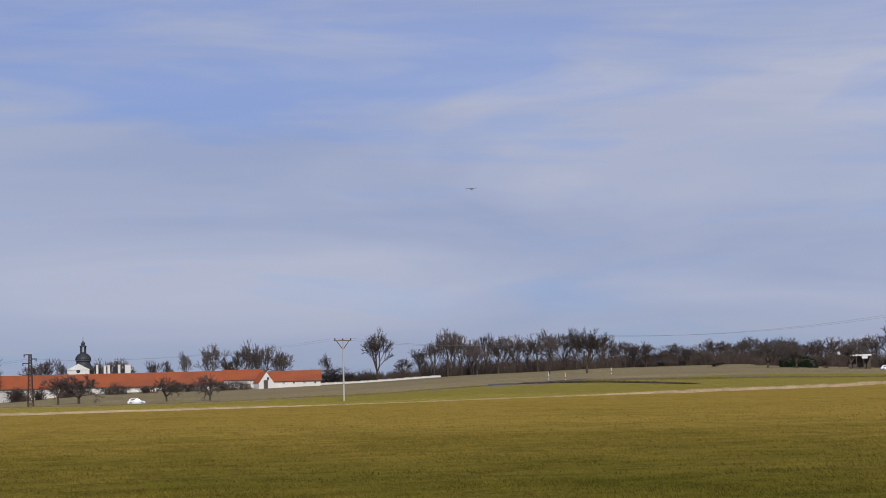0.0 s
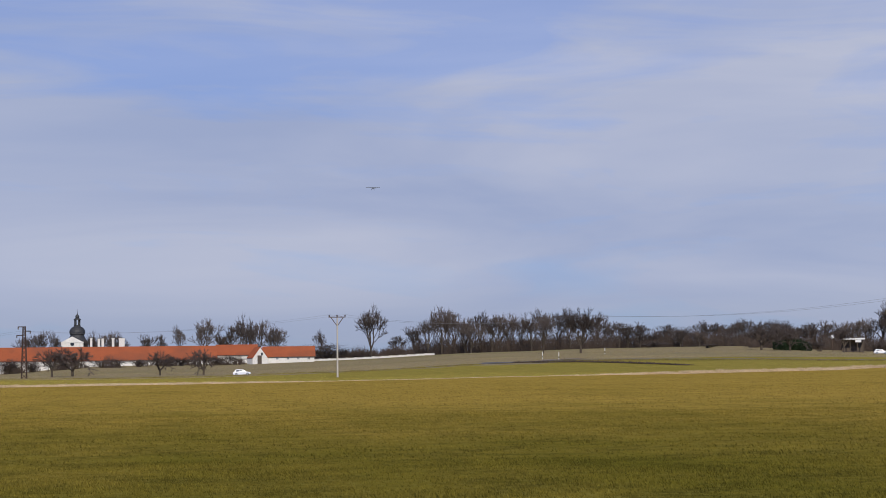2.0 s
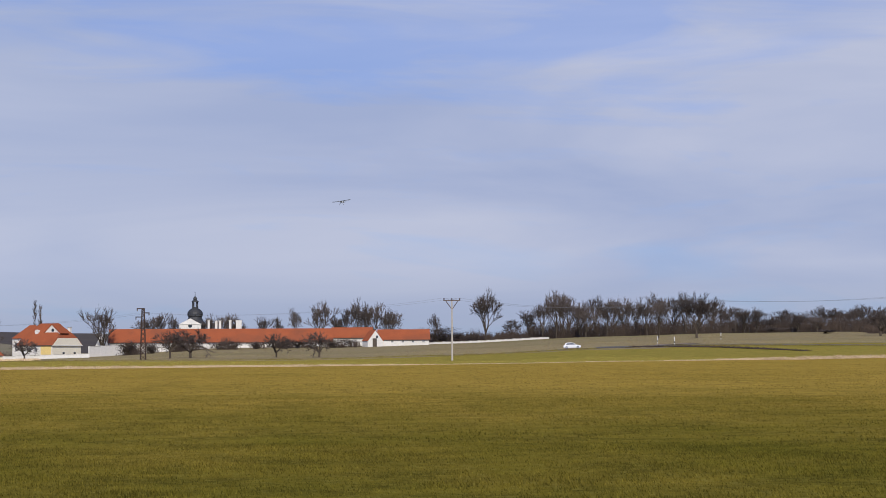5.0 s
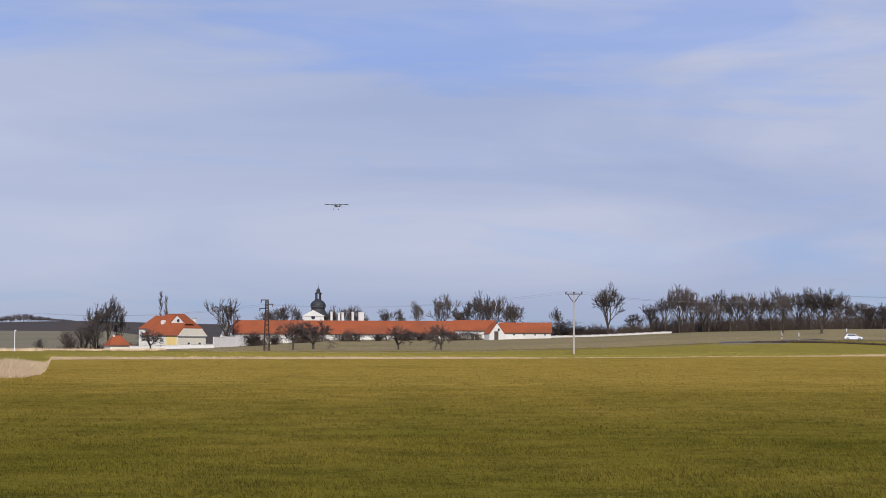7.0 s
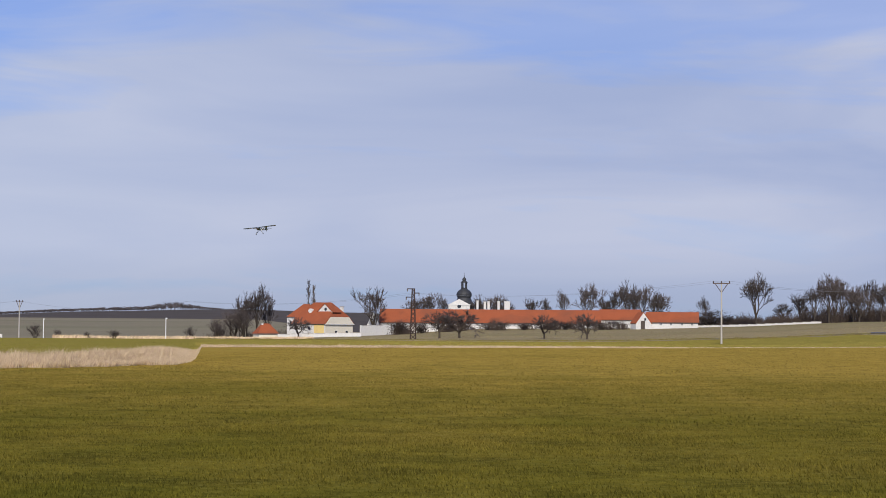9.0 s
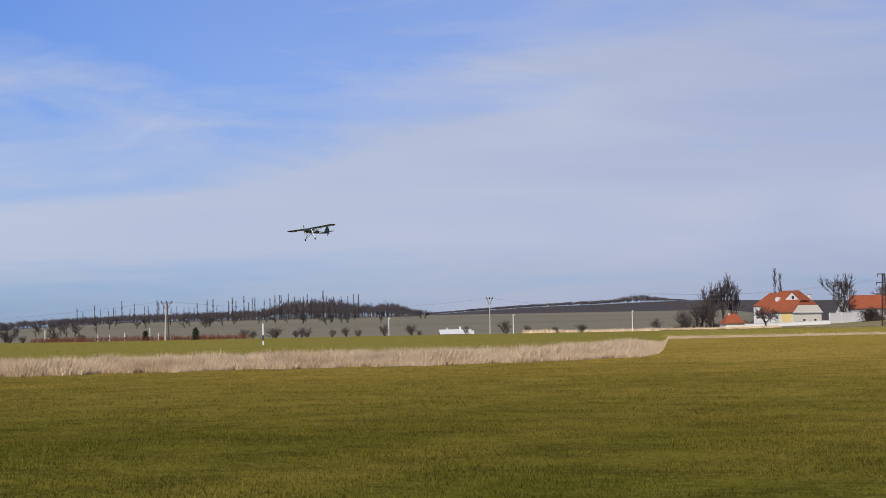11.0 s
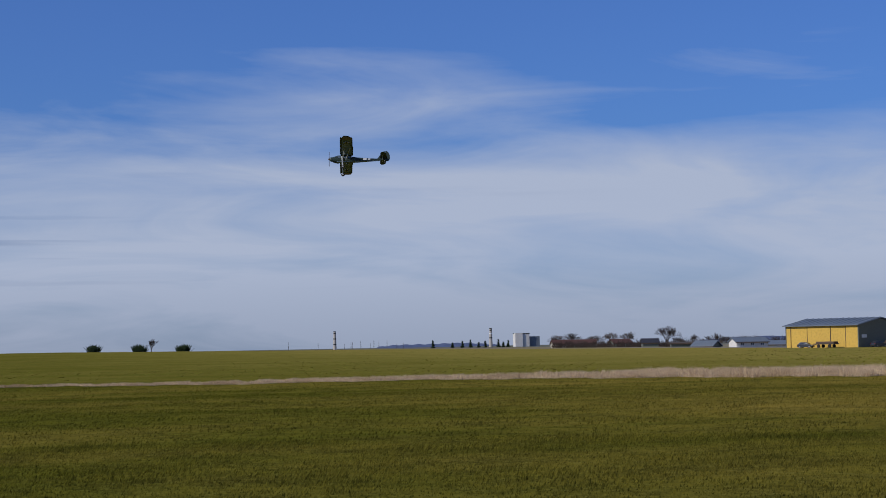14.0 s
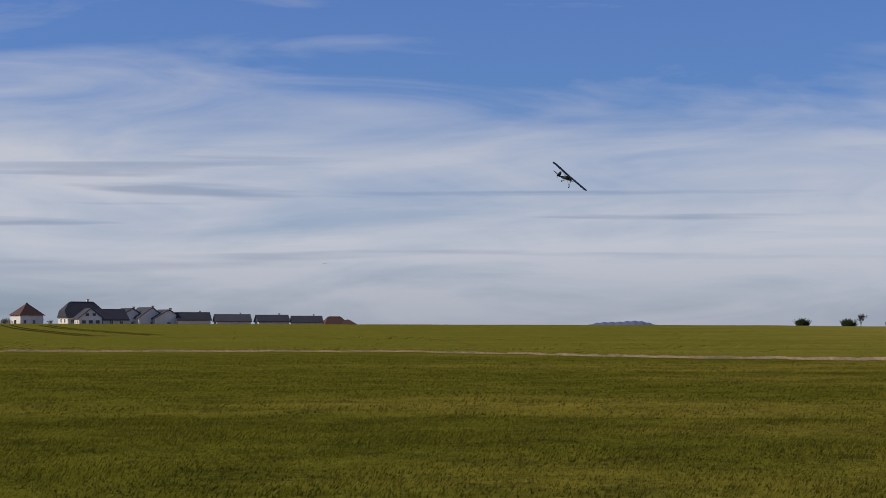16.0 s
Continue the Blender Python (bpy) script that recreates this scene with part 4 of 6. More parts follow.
tree_at("bush1", 4.3, 718, top=0.62, width=12, label="bare thicket behind the wall", group="wall thickets", category="bush")
tree_at("park4", 5.8, 735, top=0.95, width=8, label="small bare tree behind the wall", group="park trees")
# woodland edge from the wall to the east
k = 0
az = 6.35
while az < 23.5:
    prof = np.interp(az, (6.3, 6.9, 7.6, 8.4, 9.3, 10.3, 11.4, 12.2, 13.0, 14.5, 15.5, 16.2, 17.2, 18.5, 19.3, 20.0, 21.5, 24), (1.15, 1.75, 1.55, 1.55, 1.78, 1.70, 1.62, 1.35, 1.2, 1.05, 1.15, 1.12, 1.12, 1.08, 1.05, 1.35, 1.75, 1.9))
    d = 735 + RNG.uniform(-8, 55) if az < 17.5 else 645 + RNG.uniform(0, 40)
    tree_at("park%d" % (k % 5), az, d, top=(prof + (0.12 if az > 14 else 0)) * RNG.uniform(0.80, 1.08), width=RNG.uniform(8, 12), label="tall bare tree at the woodland edge", group="woodland edge")
    az += RNG.uniform(0.18, 0.42)
    k += 1
tree_at("park1", 11.42, 560, top=1.62, width=12, label="bare roadside tree with a clean trunk", group="roadside trees")
tree_at("park2", 10.28, 590, top=1.55, width=7, label="slim bare tree beside the road", group="roadside trees")
tree_at("orchard0", 16.85, 585, top=1.10, width=12, label="dark bare roadside tree", group="roadside trees")
tree_at("orchard1", 17.7, 580, top=1.02, width=11, label="dark bare roadside tree", group="roadside trees")
tree_at("park3", 19.28, 585, top=1.0, width=9, label="slim bare tree beside the road", group="roadside trees")
tree_at("orchard2", 21.5, 570, top=1.3, width=13, label="dark bare roadside tree", group="roadside trees")


def brush(name, spots, height, mat, label, category, lean=0.22, r=0.05, per=3, seed=5):
    """Uncountable thin stems in one mesh."""
    rng = random.Random(seed)
    w = Wood()
    for az, d, h in spots:
        p = spot(az, d)
        for k in range(per):
            a = p + Vector((rng.gauss(0, 0.7), rng.gauss(0, 0.7), -0.2))
            dr = Vector((rng.gauss(0, lean), rng.gauss(0, lean), 1)).normalized()
            b = a + dr * h * height * rng.uniform(0.45, 1.0)
            w.stick(a, b, r, r * 0.4)
            for _ in range(2):
                q = a.lerp(b, rng.uniform(0.3, 0.85))
                e = q + (dr + Vector((rng.gauss(0, 0.7), rng.gauss(0, 0.7), 0.1))).normalized() * h * height * 0.3
                w.stick(q, e, r * 0.7, r * 0.3)
    return tagged(pieces(name, w.v, w.f, mat), label, category, kind="stuff")


def scatter(n, az0, az1, d0, d1, seed, hmin=0.6):
    rng = random.Random(seed)
    return [(rng.uniform(az0, az1), rng.uniform(d0, d1), rng.uniform(hmin, 1.0)) for _ in range(n)]


def clumps(n, per, az0, az1, d0, d1, seed):
    """Spots gathered into bushes of uneven height, highest in each bush's middle."""
    rng = random.Random(seed)
    out = []
    for _ in range(n):
        az, d, h, wide = rng.uniform(az0, az1), rng.uniform(d0, d1), rng.uniform(0.4, 1.0), rng.uniform(0.07, 0.16)
        for _ in range(per):
            a = rng.gauss(0, 1)
            out.append((az + a * wide, d + rng.gauss(0, 2), h * max(0.25, 1 - 0.3 * a * a)))
    return out


for az, d, top, w in ((-5.75, 650, 0.42, 9), (-5.1, 645, 0.38, 8), (-3.1, 650, 0.36, 8), (-2.55, 640, 0.40, 7), (-1.95, 648, 0.35, 8), (-0.7, 650, 0.40, 9), (0.35, 648, 0.42, 8), (0.95, 655, 0.46, 8), (20.2, 590, 0.72, 7), (20.55, 596, 0.62, 7), (18.6, 592, 0.66, 8), (15.2, 640, 0.62, 10), (13.6, 700, 0.72, 11)):
    tree_at("bush%d" % (int(d) % 3), az, d, top=top, width=w, label="dark dense leafless bush at the field edge", group="field bushes", category="bush")
brush("woodland_undergrowth", scatter(3000, 6.3, 17.2, 735, 800, 3, 0.2), 9.5, THICKET, "brown leafless undergrowth along the woodland edge", "undergrowth", r=0.075)
brush("woodland_undergrowth", scatter(1900, 16.5, 24, 640, 710, 4, 0.2), 8.0, THICKET, "brown leafless undergrowth along the woodland edge", "undergrowth", r=0.075)
brush("wall_scrub", clumps(26, 26, 2.6, 6.4, 712, 740, 6), 6.0, THICKET, "brown leafless scrub behind the wall", "undergrowth", r=0.07)
brush("orchard_scrub", clumps(26, 24, -6.2, -0.2, 640, 676, 7), 5.6, THICKET, "dark leafless bushes in front of the long farm building", "undergrowth", r=0.06)
brush("orchard_scrub", clumps(7, 20, -0.2, 1.2, 640, 672, 8), 5.0, THICKET, "dark leafless bushes beside the farm building", "undergrowth", r=0.06)
brush("farmhouse_scrub", scatter(120, -11.6, -8.9, 645, 665, 9), 4.0, THICKET, "grey leafless scrub beside the farmhouse", "undergrowth", r=0.06)


# ---- buildings ----
def roof_prism(bm, L, D, z, h, over=0.4, hip=0.0, half_hip=0.0):
    """A closed roof body with eaves; hip pulls the ridge ends in, half_hip leaves a gable below a small hip."""
    a, b = L / 2 + over, D / 2 + over
    drop = h * over / (D / 2)
    if not hip and not half_hip:
        return solid(bm, [(-b, z - drop), (0, z + h), (b, z - drop), (b, z - drop + 0.24), (0, z + h + 0.24), (-b, z - drop + 0.24)], 0, -a, a)
    lo = [bm.verts.new(v) for v in ((-a, -b, z - drop), (a, -b, z - drop), (a, b, z - drop), (-a, b, z - drop))]
    r = [bm.verts.new((-a + hip, 0, z + h)), bm.verts.new((a - hip, 0, z + h))]
    if half_hip:
        u = half_hip
        e = [bm.verts.new((s * a, t * b * (1 - u), z - drop + (h + drop) * u)) for s, t in ((-1, -1), (1, -1), (1, 1), (-1, 1))]
        bm.faces.new((lo[0], lo[1], e[1], r[1], r[0], e[0]))
        bm.faces.new((lo[2], lo[3], e[3], r[0], r[1], e[2]))
        for p, q, s, t, k in ((0, 3, e[3], e[0], 0), (2, 1, e[1], e[2], 1)):
            bm.faces.new((lo[p], lo[q], s, t))
            bm.faces.new((t, s, r[k]))
    else:
        bm.faces.new((lo[0], lo[1], r[1], r[0]))
        bm.faces.new((lo[2], lo[3], r[0], r[1]))
        bm.faces.new((lo[3], lo[0], r[0]))
        bm.faces.new((lo[1], lo[2], r[1]))
    bm.faces.new(lo[::-1])
    bmesh.ops.recalc_face_normals(bm, faces=bm.faces[:])
    return bm


def gable_wall(bm, L, D, h, rise, half=1.0):
    """Walls with pointed or clipped gables at both ends of x."""
    top = [(-D / 2, 0), (D / 2, 0), (D / 2, h)]
    if half < 1:
        top += [(D / 2 * (1 - half), h + rise * half), (-D / 2 * (1 - half), h + rise * half)]
    elif rise:
        top += [(0, h + rise)]
    top += [(-D / 2, h)]
    return solid(bm, top, 0, -L / 2, L / 2)


def window(parent, x, z, w, h, y, frame_mat=None):
    """A window in the wall that faces local -y at depth y: recessed frame, two panes and a sill."""
    f = part("window", box(box(box(box(box(B(), (x - w / 2, y, z), (0.1, 0.14, h)), (x + w / 2, y, z), (0.1, 0.14, h)), (x, y, z + h / 2), (w + 0.1, 0.14, 0.1)), (x, y, z - h / 2), (w + 0.3, 0.2, 0.1)), (x, y, z), (0.08, 0.12, h)), frame_mat or WHITE_POST, parent)
    for s in (-1, 1):
        part("pane", box(B(), (x + s * w / 4, y + 0.01, z), (w / 2 - 0.09, 0.05, h - 0.1)), GLASS_DARK, f)
    return f


def house(m, L, D, h, rise, wall, tiles, label, group="", hip=0.0, half_hip=False, windows=(), side_windows=(), chimneys=(), over=0.4, name="house", category="house", wall_label="", door=None, below=1.5):
    """Ridge along local x; the front looks to local -y."""
    t = thing(name, m, label, category, group)
    bm = gable_wall(B(), L, D, h, 0 if hip else rise * 0.98, half_hip * 0.94 if half_hip else 1.0)
    box(bm, (0, 0, -below / 2), (L, D, below))
    body = part("wall", bm, wall, t, wall_label)
    rf = part("roof", roof_prism(B(), L, D, h, rise, over, rise * 0.5 if half_hip else hip, half_hip), tiles, t)
    part("ridge_cap", rod(B(), (-L / 2 + (hip or bool(half_hip) * rise * 0.5), 0, h + rise), (L / 2 - (hip or bool(half_hip) * rise * 0.5), 0, h + rise), 0.14, n=6), tiles, rf)
    part("gutter", rod(B(), (-L / 2 - over, -D / 2 - over - 0.05, h - rise * over / (D / 2)), (L / 2 + over, -D / 2 - over - 0.05, h - rise * over / (D / 2)), 0.09, n=6), STEEL, rf)
    for x, z, w, hh in windows:
        window(body, x, z, w, hh, -D / 2 - 0.02)
    for s, y, z, w, hh in side_windows:
        p = part("side_window", box(B(), (s * (L / 2 + 0.02), y, z), (0.12, w, hh)), GLASS_DARK, body)
        part("window_frame", box(box(B(), (s * (L / 2 + 0.02), y, z - hh / 2), (0.2, w + 0.2, 0.1)), (s * (L / 2 + 0.02), y, z + hh / 2), (0.2, w + 0.2, 0.1)), WHITE_POST, p)
    for x, y, top, w in chimneys:
        c = part("chimney", box(B(), (x, y, (h + top) / 2), (w, 0.8, top - h), bevel=0.04), PLASTER, rf)
        part("chimney_cap", box(B(), (x, y, top + 0.08), (w + 0.25, 1.05, 0.16), bevel=0.03), CONCRETE, c)
    if door:
        part("door", box(B(), (door[0], -D / 2 - 0.03, door[2] / 2), (door[1], 0.12, door[2]), bevel=0.02), TIMBER, body)
    return t


# long farm range with a red roof
long_range = house(facing(-3.02, 706, 1.5), 82, 12, 2.2, 4.7, PLASTER, TILE, "long single-storey white farm range with a bright red tiled roof", name="farm_building", category="farm building", below=3,
                   windows=[(-34 + 6.2 * k, 1.45, 0.9, 1.1) for k in range(12)])
for x, w, top in ((-4.6, 0.8, 9.6), (-1.8, 0.9, 8.9), (-0.4, 0.9, 9.0), (3.4, 0.9, 9.3), (6.6, 2.1, 9.2)):
    c = part("chimney", box(B(), (x, 2.2, 8.2), (w, 1.0, top - 5.4), bevel=0.05), PLASTER, long_range, "tall whitewashed chimney")
    part("chimney_cap", box(B(), (x, 2.2, 8.2 + (top - 5.4) / 2 + 0.1), (w + 0.3, 1.3, 0.2), bevel=0.04), PLASTER, c)
house(facing(0.95, 716, -2), 15, 9, 3.2, 3.6, PLASTER, TILE, "low white link building with a weathered red roof", name="farm_building", category="farm building", below=3)
house(facing(2.52, 655, 1.0), 17.5, 9, 2.2, 3.2, PLASTER, TILE, "low white barn with a red tiled roof", name="barn", category="barn", below=2, windows=[(-4 + 3.6 * k, 1.4, 0.8, 0.7) for k in range(4)])
barn_gable = thing("gable_front", facing(1.66, 648, 28), "white plastered gable front of the barn with a dark door", "gable wall")
part("wall", solid(B(), [(-3.0, -2.0), (3.0, -2.0), (3.0, 1.9), (0, 5.6), (-3.0, 1.9)], 1, 0, 4), PLASTER, barn_gable)
part("door", box(B(), (-0.3, -0.03, 1.3), (1.6, 0.12, 3.2), bevel=0.03), TIMBER, barn_gable)
part("window", box(B(), (0.6, -0.02, 3.4), (0.7, 0.1, 0.9)), GLASS_DARK, barn_gable)
part("coping", box(box(B(), (-1.6, 2, 3.85), (4.9, 4.2, 0.2), m=Matrix.Translation((-1.6, 0, 3.85)) @ Matrix.Rotation(radians(-51), 4, "Y") @ Matrix.Translation((1.6, 0, -3.85))), (1.6, 2, 3.85), (4.9, 4.2, 0.2), m=Matrix.Translation((1.6, 0, 3.85)) @ Matrix.Rotation(radians(51), 4, "Y") @ Matrix.Translation((-1.6, 0, -3.85))), TILE, barn_gable)
# pointed white end wall of the long range
spire = thing("gable_front", facing(-6.58, 694, 0), "pointed white gable end of the farm range", "gable wall")
part("wall", solid(B(), [(-2.6, -1.2), (2.6, -1.2), (2.6, 3.2), (0.4, 8.0), (0, 8.4), (-0.4, 8.0), (-2.6, 3.2)], 1, 0, 0.9), PLASTER, spire)
part("coping", rod(B(), (0, 0.45, 8.3), (0, 0.45, 9.2), 0.12, 0.03), CONCRETE, spire)


def garden_wall(az0, az1, d0, d1, h, label, n, kind_mat=PLASTER):
    """A plastered wall in straight bays with piers and a tiled coping."""
    t = thing("garden_wall", pose(0, 0, 0), label, "wall")
    for k in range(n):
        u0, u1 = k / n, (k + 1) / n
        a, b = spot(az0 + (az1 - az0) * u0, d0 + (d1 - d0) * u0), spot(az0 + (az1 - az0) * u1, d0 + (d1 - d0) * u1)
        mid, run = (a + b) / 2, (b - a)
        rz = math.degrees(math.atan2(run.y, run.x))
        bay = part("wall_bay", box(B(), (0, 0, h / 2 - 0.4), (run.xy.length, 0.4, h + 0.8)), kind_mat, t)
        bay.matrix_basis = pose(mid.x, mid.y, mid.z, 0, 0, rz)
        part("coping", box(B(), (0, 0, h + 0.07), (run.xy.length, 0.6, 0.14), bevel=0.04), CONCRETE, bay)
        pier = part("pier", box(B(), (0, 0, h / 2 - 0.3), (0.6, 0.6, h + 1.0), bevel=0.03), kind_mat, t)
        pier.matrix_basis = pose(a.x, a.y, a.z, 0, 0, rz)
    return t


garden_wall(3.2, 6.95, 668, 702, 0.6, "long low whitewashed garden wall along the field", 14)
garden_wall(-6.95, -5.6, 672, 690, 3.6, "whitewashed garden wall in front of the farm range", 4)
garden_wall(-9.45, -6.95, 606, 612, 1.2, "low whitewashed wall in front of the farmhouse", 7)
garden_wall(-5.6, 1.4, 694, 694, 1.4, "low whitewashed wall at the foot of the farm range", 12)

# chapel tower behind the range
chapel = thing("chapel", facing(-3.85, 768, 0, z=1.5), "white baroque chapel with a dark onion dome and lantern", "chapel")
part("wall", solid(B(), [(-4.6, 0), (4.6, 0), (4.6, 9.6), (-4.6, 9.6)], 1, 0, 9), PLASTER, chapel)
pediment = part("pediment", solid(B(), [(-5.8, 9.6), (3.0, 9.6), (3.0, 12.0), (-1.4, 14.3), (-5.8, 12.0)], 1, -0.5, 1.0), PLASTER, chapel, "white triangular pediment")
part("pediment_window", rod(B(), (-1.4, -0.65, 11.3), (-1.4, -0.4, 11.3), 0.8, n=16), GLASS_DARK, pediment)
part("cornice", box(B(), (-1.4, -0.1, 11.95), (9.2, 1.4, 0.3), bevel=0.08), PLASTER, chapel)
part("chapel_roof", roof_prism(B(), 8.5, 10, 9.6, 4.4, 0.3, 3.0), COPPER, chapel).matrix_basis = pose(0, 5.2, 0, 0, 0, 90)
drum = part("drum", lathe(B(), [(4.3, 9.5), (4.3, 11.6), (4.5, 11.8)], 16, (0.6, 5)), COPPER, chapel)
dome = part("dome", lathe(B(), [(5.0, 11.6), (4.1, 12.6), (3.3, 13.6), (2.8, 14.6), (2.75, 14.9), (3.05, 15.4), (3.2, 16.2), (3.0, 17.0), (2.4, 17.8), (1.5, 18.4), (1.1, 18.7)], 24, (0.6, 5)), COPPER, chapel, "dark onion dome")
lantern = part("lantern", lathe(B(), [(1.3, 18.6), (1.3, 19.0)], 16, (0.6, 5)), COPPER, chapel)
for k in range(6):
    a = k * math.pi / 3
    part("lantern_column", rod(B(), (0.6 + math.cos(a), 5 + math.sin(a), 18.9), (0.6 + math.cos(a), 5 + math.sin(a), 21.2), 0.24, n=8), COPPER, lantern)
part("lantern_cap", lathe(B(), [(1.5, 21.1), (1.4, 21.4), (0.7, 21.9), (0.85, 22.4), (0.6, 23.0), (0.15, 23.4), (0.06, 24.6)], 16, (0.6, 5)), COPPER, lantern)
part("cross", box(box(B(), (0.6, 5, 24.9), (0.08, 0.08, 0.9)), (0.6, 5, 25.0), (0.5, 0.08, 0.08)), COPPER, lantern)

# farmhouse with half-hipped roof and a taller side wing
fh = house(facing(-8.12, 622, -40, sink=0.8), 14.0, 14.5, 5.4, 6.7, PLASTER, TILE, "two-storey cream farmhouse with a red half-hipped roof", half_hip=0.36, name="farmhouse", category="house",
           windows=[(-5.2, 3.6, 1.0, 1.4), (-2.4, 3.6, 1.0, 1.4), (0.4, 3.6, 1.0, 1.4), (-5.2, 1.3, 1.0, 1.2), (-2.4, 1.3, 1.0, 1.2), (0.4, 1.3, 1.0, 1.2)],
           side_windows=[(1, -1.5, 2.2, 1.1, 1.4), (1, 4, 2.2, 1.1, 1.4)], chimneys=[(5.6, 3.2, 10.8, 1.0)], below=2)
gab = part("gable_panel", solid(B(), [(-7.2, 5.15), (7.2, 5.15), (4.75, 7.4), (-4.75, 7.4)], 0, 7.41, 7.49), CREAM, fh, "cream rendered gable")
part("gable_cornice", box(B(), (7.3, 0, 5.0), (0.5, 15.0, 0.3), bevel=0.05), PLASTER, gab)
part("end_wall", box(B(), (7.04, 0, 2.2), (0.06, 14.3, 5.4)), CREAM, fh, "cream rendered end wall")
part("yellow_panel", box(B(), (4.6, -7.29, 2.6), (4.2, 0.1, 4.6)), YELLOW_WALL, fh, "yellow rendered bay")
dormer = part("dormer", solid(B(), [(-3.5, 10.2), (3.5, 10.2), (0, 13.1)], 1, -4.0, -0.2), PLASTER, fh, "white gabled dormer")
dormer.matrix_basis = pose(3.6, 0.9, -1.35)
part("dormer_window", rod(B(), (0.3, -4.06, 11.3), (0.3, -3.9, 11.3), 0.55, n=14), GLASS_DARK, dormer)
for sgn in (-1, 1):
    part("dormer_roof", box(B(), (0, -2.1, 0), (4.7, 4.3, 0.18), m=Matrix.Translation((sgn * 1.8, 0, 11.72)) @ Matrix.Rotation(radians(sgn * 39.6), 4, "Y")), TILE, dormer)
oval = part("oval_dormer", lathe(B(), [(0.75, 0), (0.8, 0.3), (0.6, 2.2)], 16), PLASTER, fh, "white oval dormer")
oval.matrix_basis = pose(-2.4, -3.6, 9.4, -90, 0, 0)
wing = part("side_wing", box(B(), (-10.6, 3.2, 2.9), (8.2, 8.4, 9.8)), PLASTER, fh, "white rendered side wing")
part("wing_roof", roof_prism(B(), 9.0, 8.6, 7.8, 4.0, 0.4, 3.6), TILE, fh).matrix_basis = pose(-9.8, 3.2, 0)
for y in (0.6, 3.2, 5.8):
    part("wing_window", box(B(), (-14.72, y, 5.2), (0.1, 1.0, 1.5)), GLASS_DARK, wing)
for x in (-13.0, -10.6, -8.2):
    part("wing_window", box(B(), (x, -1.02, 5.2), (1.0, 0.1, 1.5)), GLASS_DARK, wing)
house(facing(-9.85, 618, 20), 6.5, 5.5, 2.0, 2.8, CREAM, TILE, "small cream outbuilding with a red hipped roof", hip=2.2, name="outbuilding", category="outbuilding", chimneys=[(-1.2, 0, 5.0, 0.6)])

# distant white bungalow in the dip, white-roofed shed by the road
house(facing(-18.25, 520, 6, z=-2.1), 8.2, 5, 2.0, 1.0, PLASTER, PLASTER, "small white bungalow with a pale roof in the dip", name="bungalow", chimneys=[(1.4, 0, 3.9, 0.5), (-2.2, 0, 3.6, 0.4)])
part("side_wall", box(B(), (4.6, -0.5, 1.1), (0.9, 4, 3.4)), PLASTER, bpy.data.objects["bungalow"])
shed = thing("roadside_shelter", facing(19.55, 600, 6), "open timber shelter with a pale flat roof by the hedge", "shelter")
part("roof", box(B(), (0, 0, 4.2), (7.0, 4.0, 0.5), bevel=0.08), WHITE_POST, shed)
part("fascia_panel", box(B(), (1.4, -2.06, 3.5), (1.8, 0.1, 0.8)), WHITE_POST, shed)
part("back_wall", box(B(), (0, 1.7, 1.9), (6.6, 0.2, 4.2)), TIMBER, shed)
for x in (-3.1, -1.1, 1.1, 3.1):
    part("post", box(B(), (x, -1.7, 1.9), (0.22, 0.22, 4.2), bevel=0.02), TIMBER, shed)
sign = thing("traffic_sign", facing(18.95, 598, 0), "round traffic sign on a steel post by the shelter", "sign")
part("post", rod(B(), (0, 0, -0.3), (0, 0, 5.4), 0.07), STEEL, sign)
part("plate", rod(B(), (0, -0.1, 4.7), (0, -0.05, 4.7), 0.55, n=20), MARK_WHITE, sign)

# ---- airfield hangar ----
hangar = thing("hangar", facing(-52.7, 462, 0), "yellow sheet-metal hangar with a grey-green gable and a low roof", "hangar")
hangar.matrix_basis = facing(-52.7, 462, 0) @ pose(0, 0, 0, 0, 0, -35)
HL, HD, HH, HR = 21.6, 18.5, 5.4, 1.5  # length runs to local -x from the near corner, depth to +y
part("gable_wall", solid(B(), [(0, -1.0), (HD, -1.0), (HD, HH), (HD / 2, HH + HR), (0, HH)], 0, -0.25, 0.0), GREY_SHEET, hangar, "grey-green sheet gable")
part("back_gable", solid(B(), [(0, -1.0), (HD, -1.0), (HD, HH), (HD / 2, HH + HR), (0, HH)], 0, -HL, -HL + 0.25), GREY_SHEET, hangar)
part("side_wall", box(B(), (-HL / 2, HD - 0.12, HH / 2 - 0.5), (HL - 0.6, 0.24, HH + 1)), GREY_SHEET, hangar)
for k, (a, b) in enumerate(((0.0, 0.175), (0.175, 0.38), (0.38, 0.70), (0.70, 0.93), (0.93, 1.0))):
    part("door_leaf", box(B(), (-HL * (a + b) / 2, 0.1 + 0.05 * (k % 2), HH / 2 - 0.52), (HL * (b - a) - 0.14, 0.16, HH + 0.95), bevel=0.02), YELLOW_SHEET, hangar, "yellow sheet-metal sliding door")
    part("door_edge", box(B(), (-HL * b + 0.06, 0.02, HH / 2 - 0.3), (0.12, 0.1, HH + 0.3)), TIMBER, hangar)
part("door_rail", box(B(), (-HL / 2, -0.12, HH + 0.02), (HL, 0.3, 0.3), bevel=0.03), BLACK_PAINT, hangar)
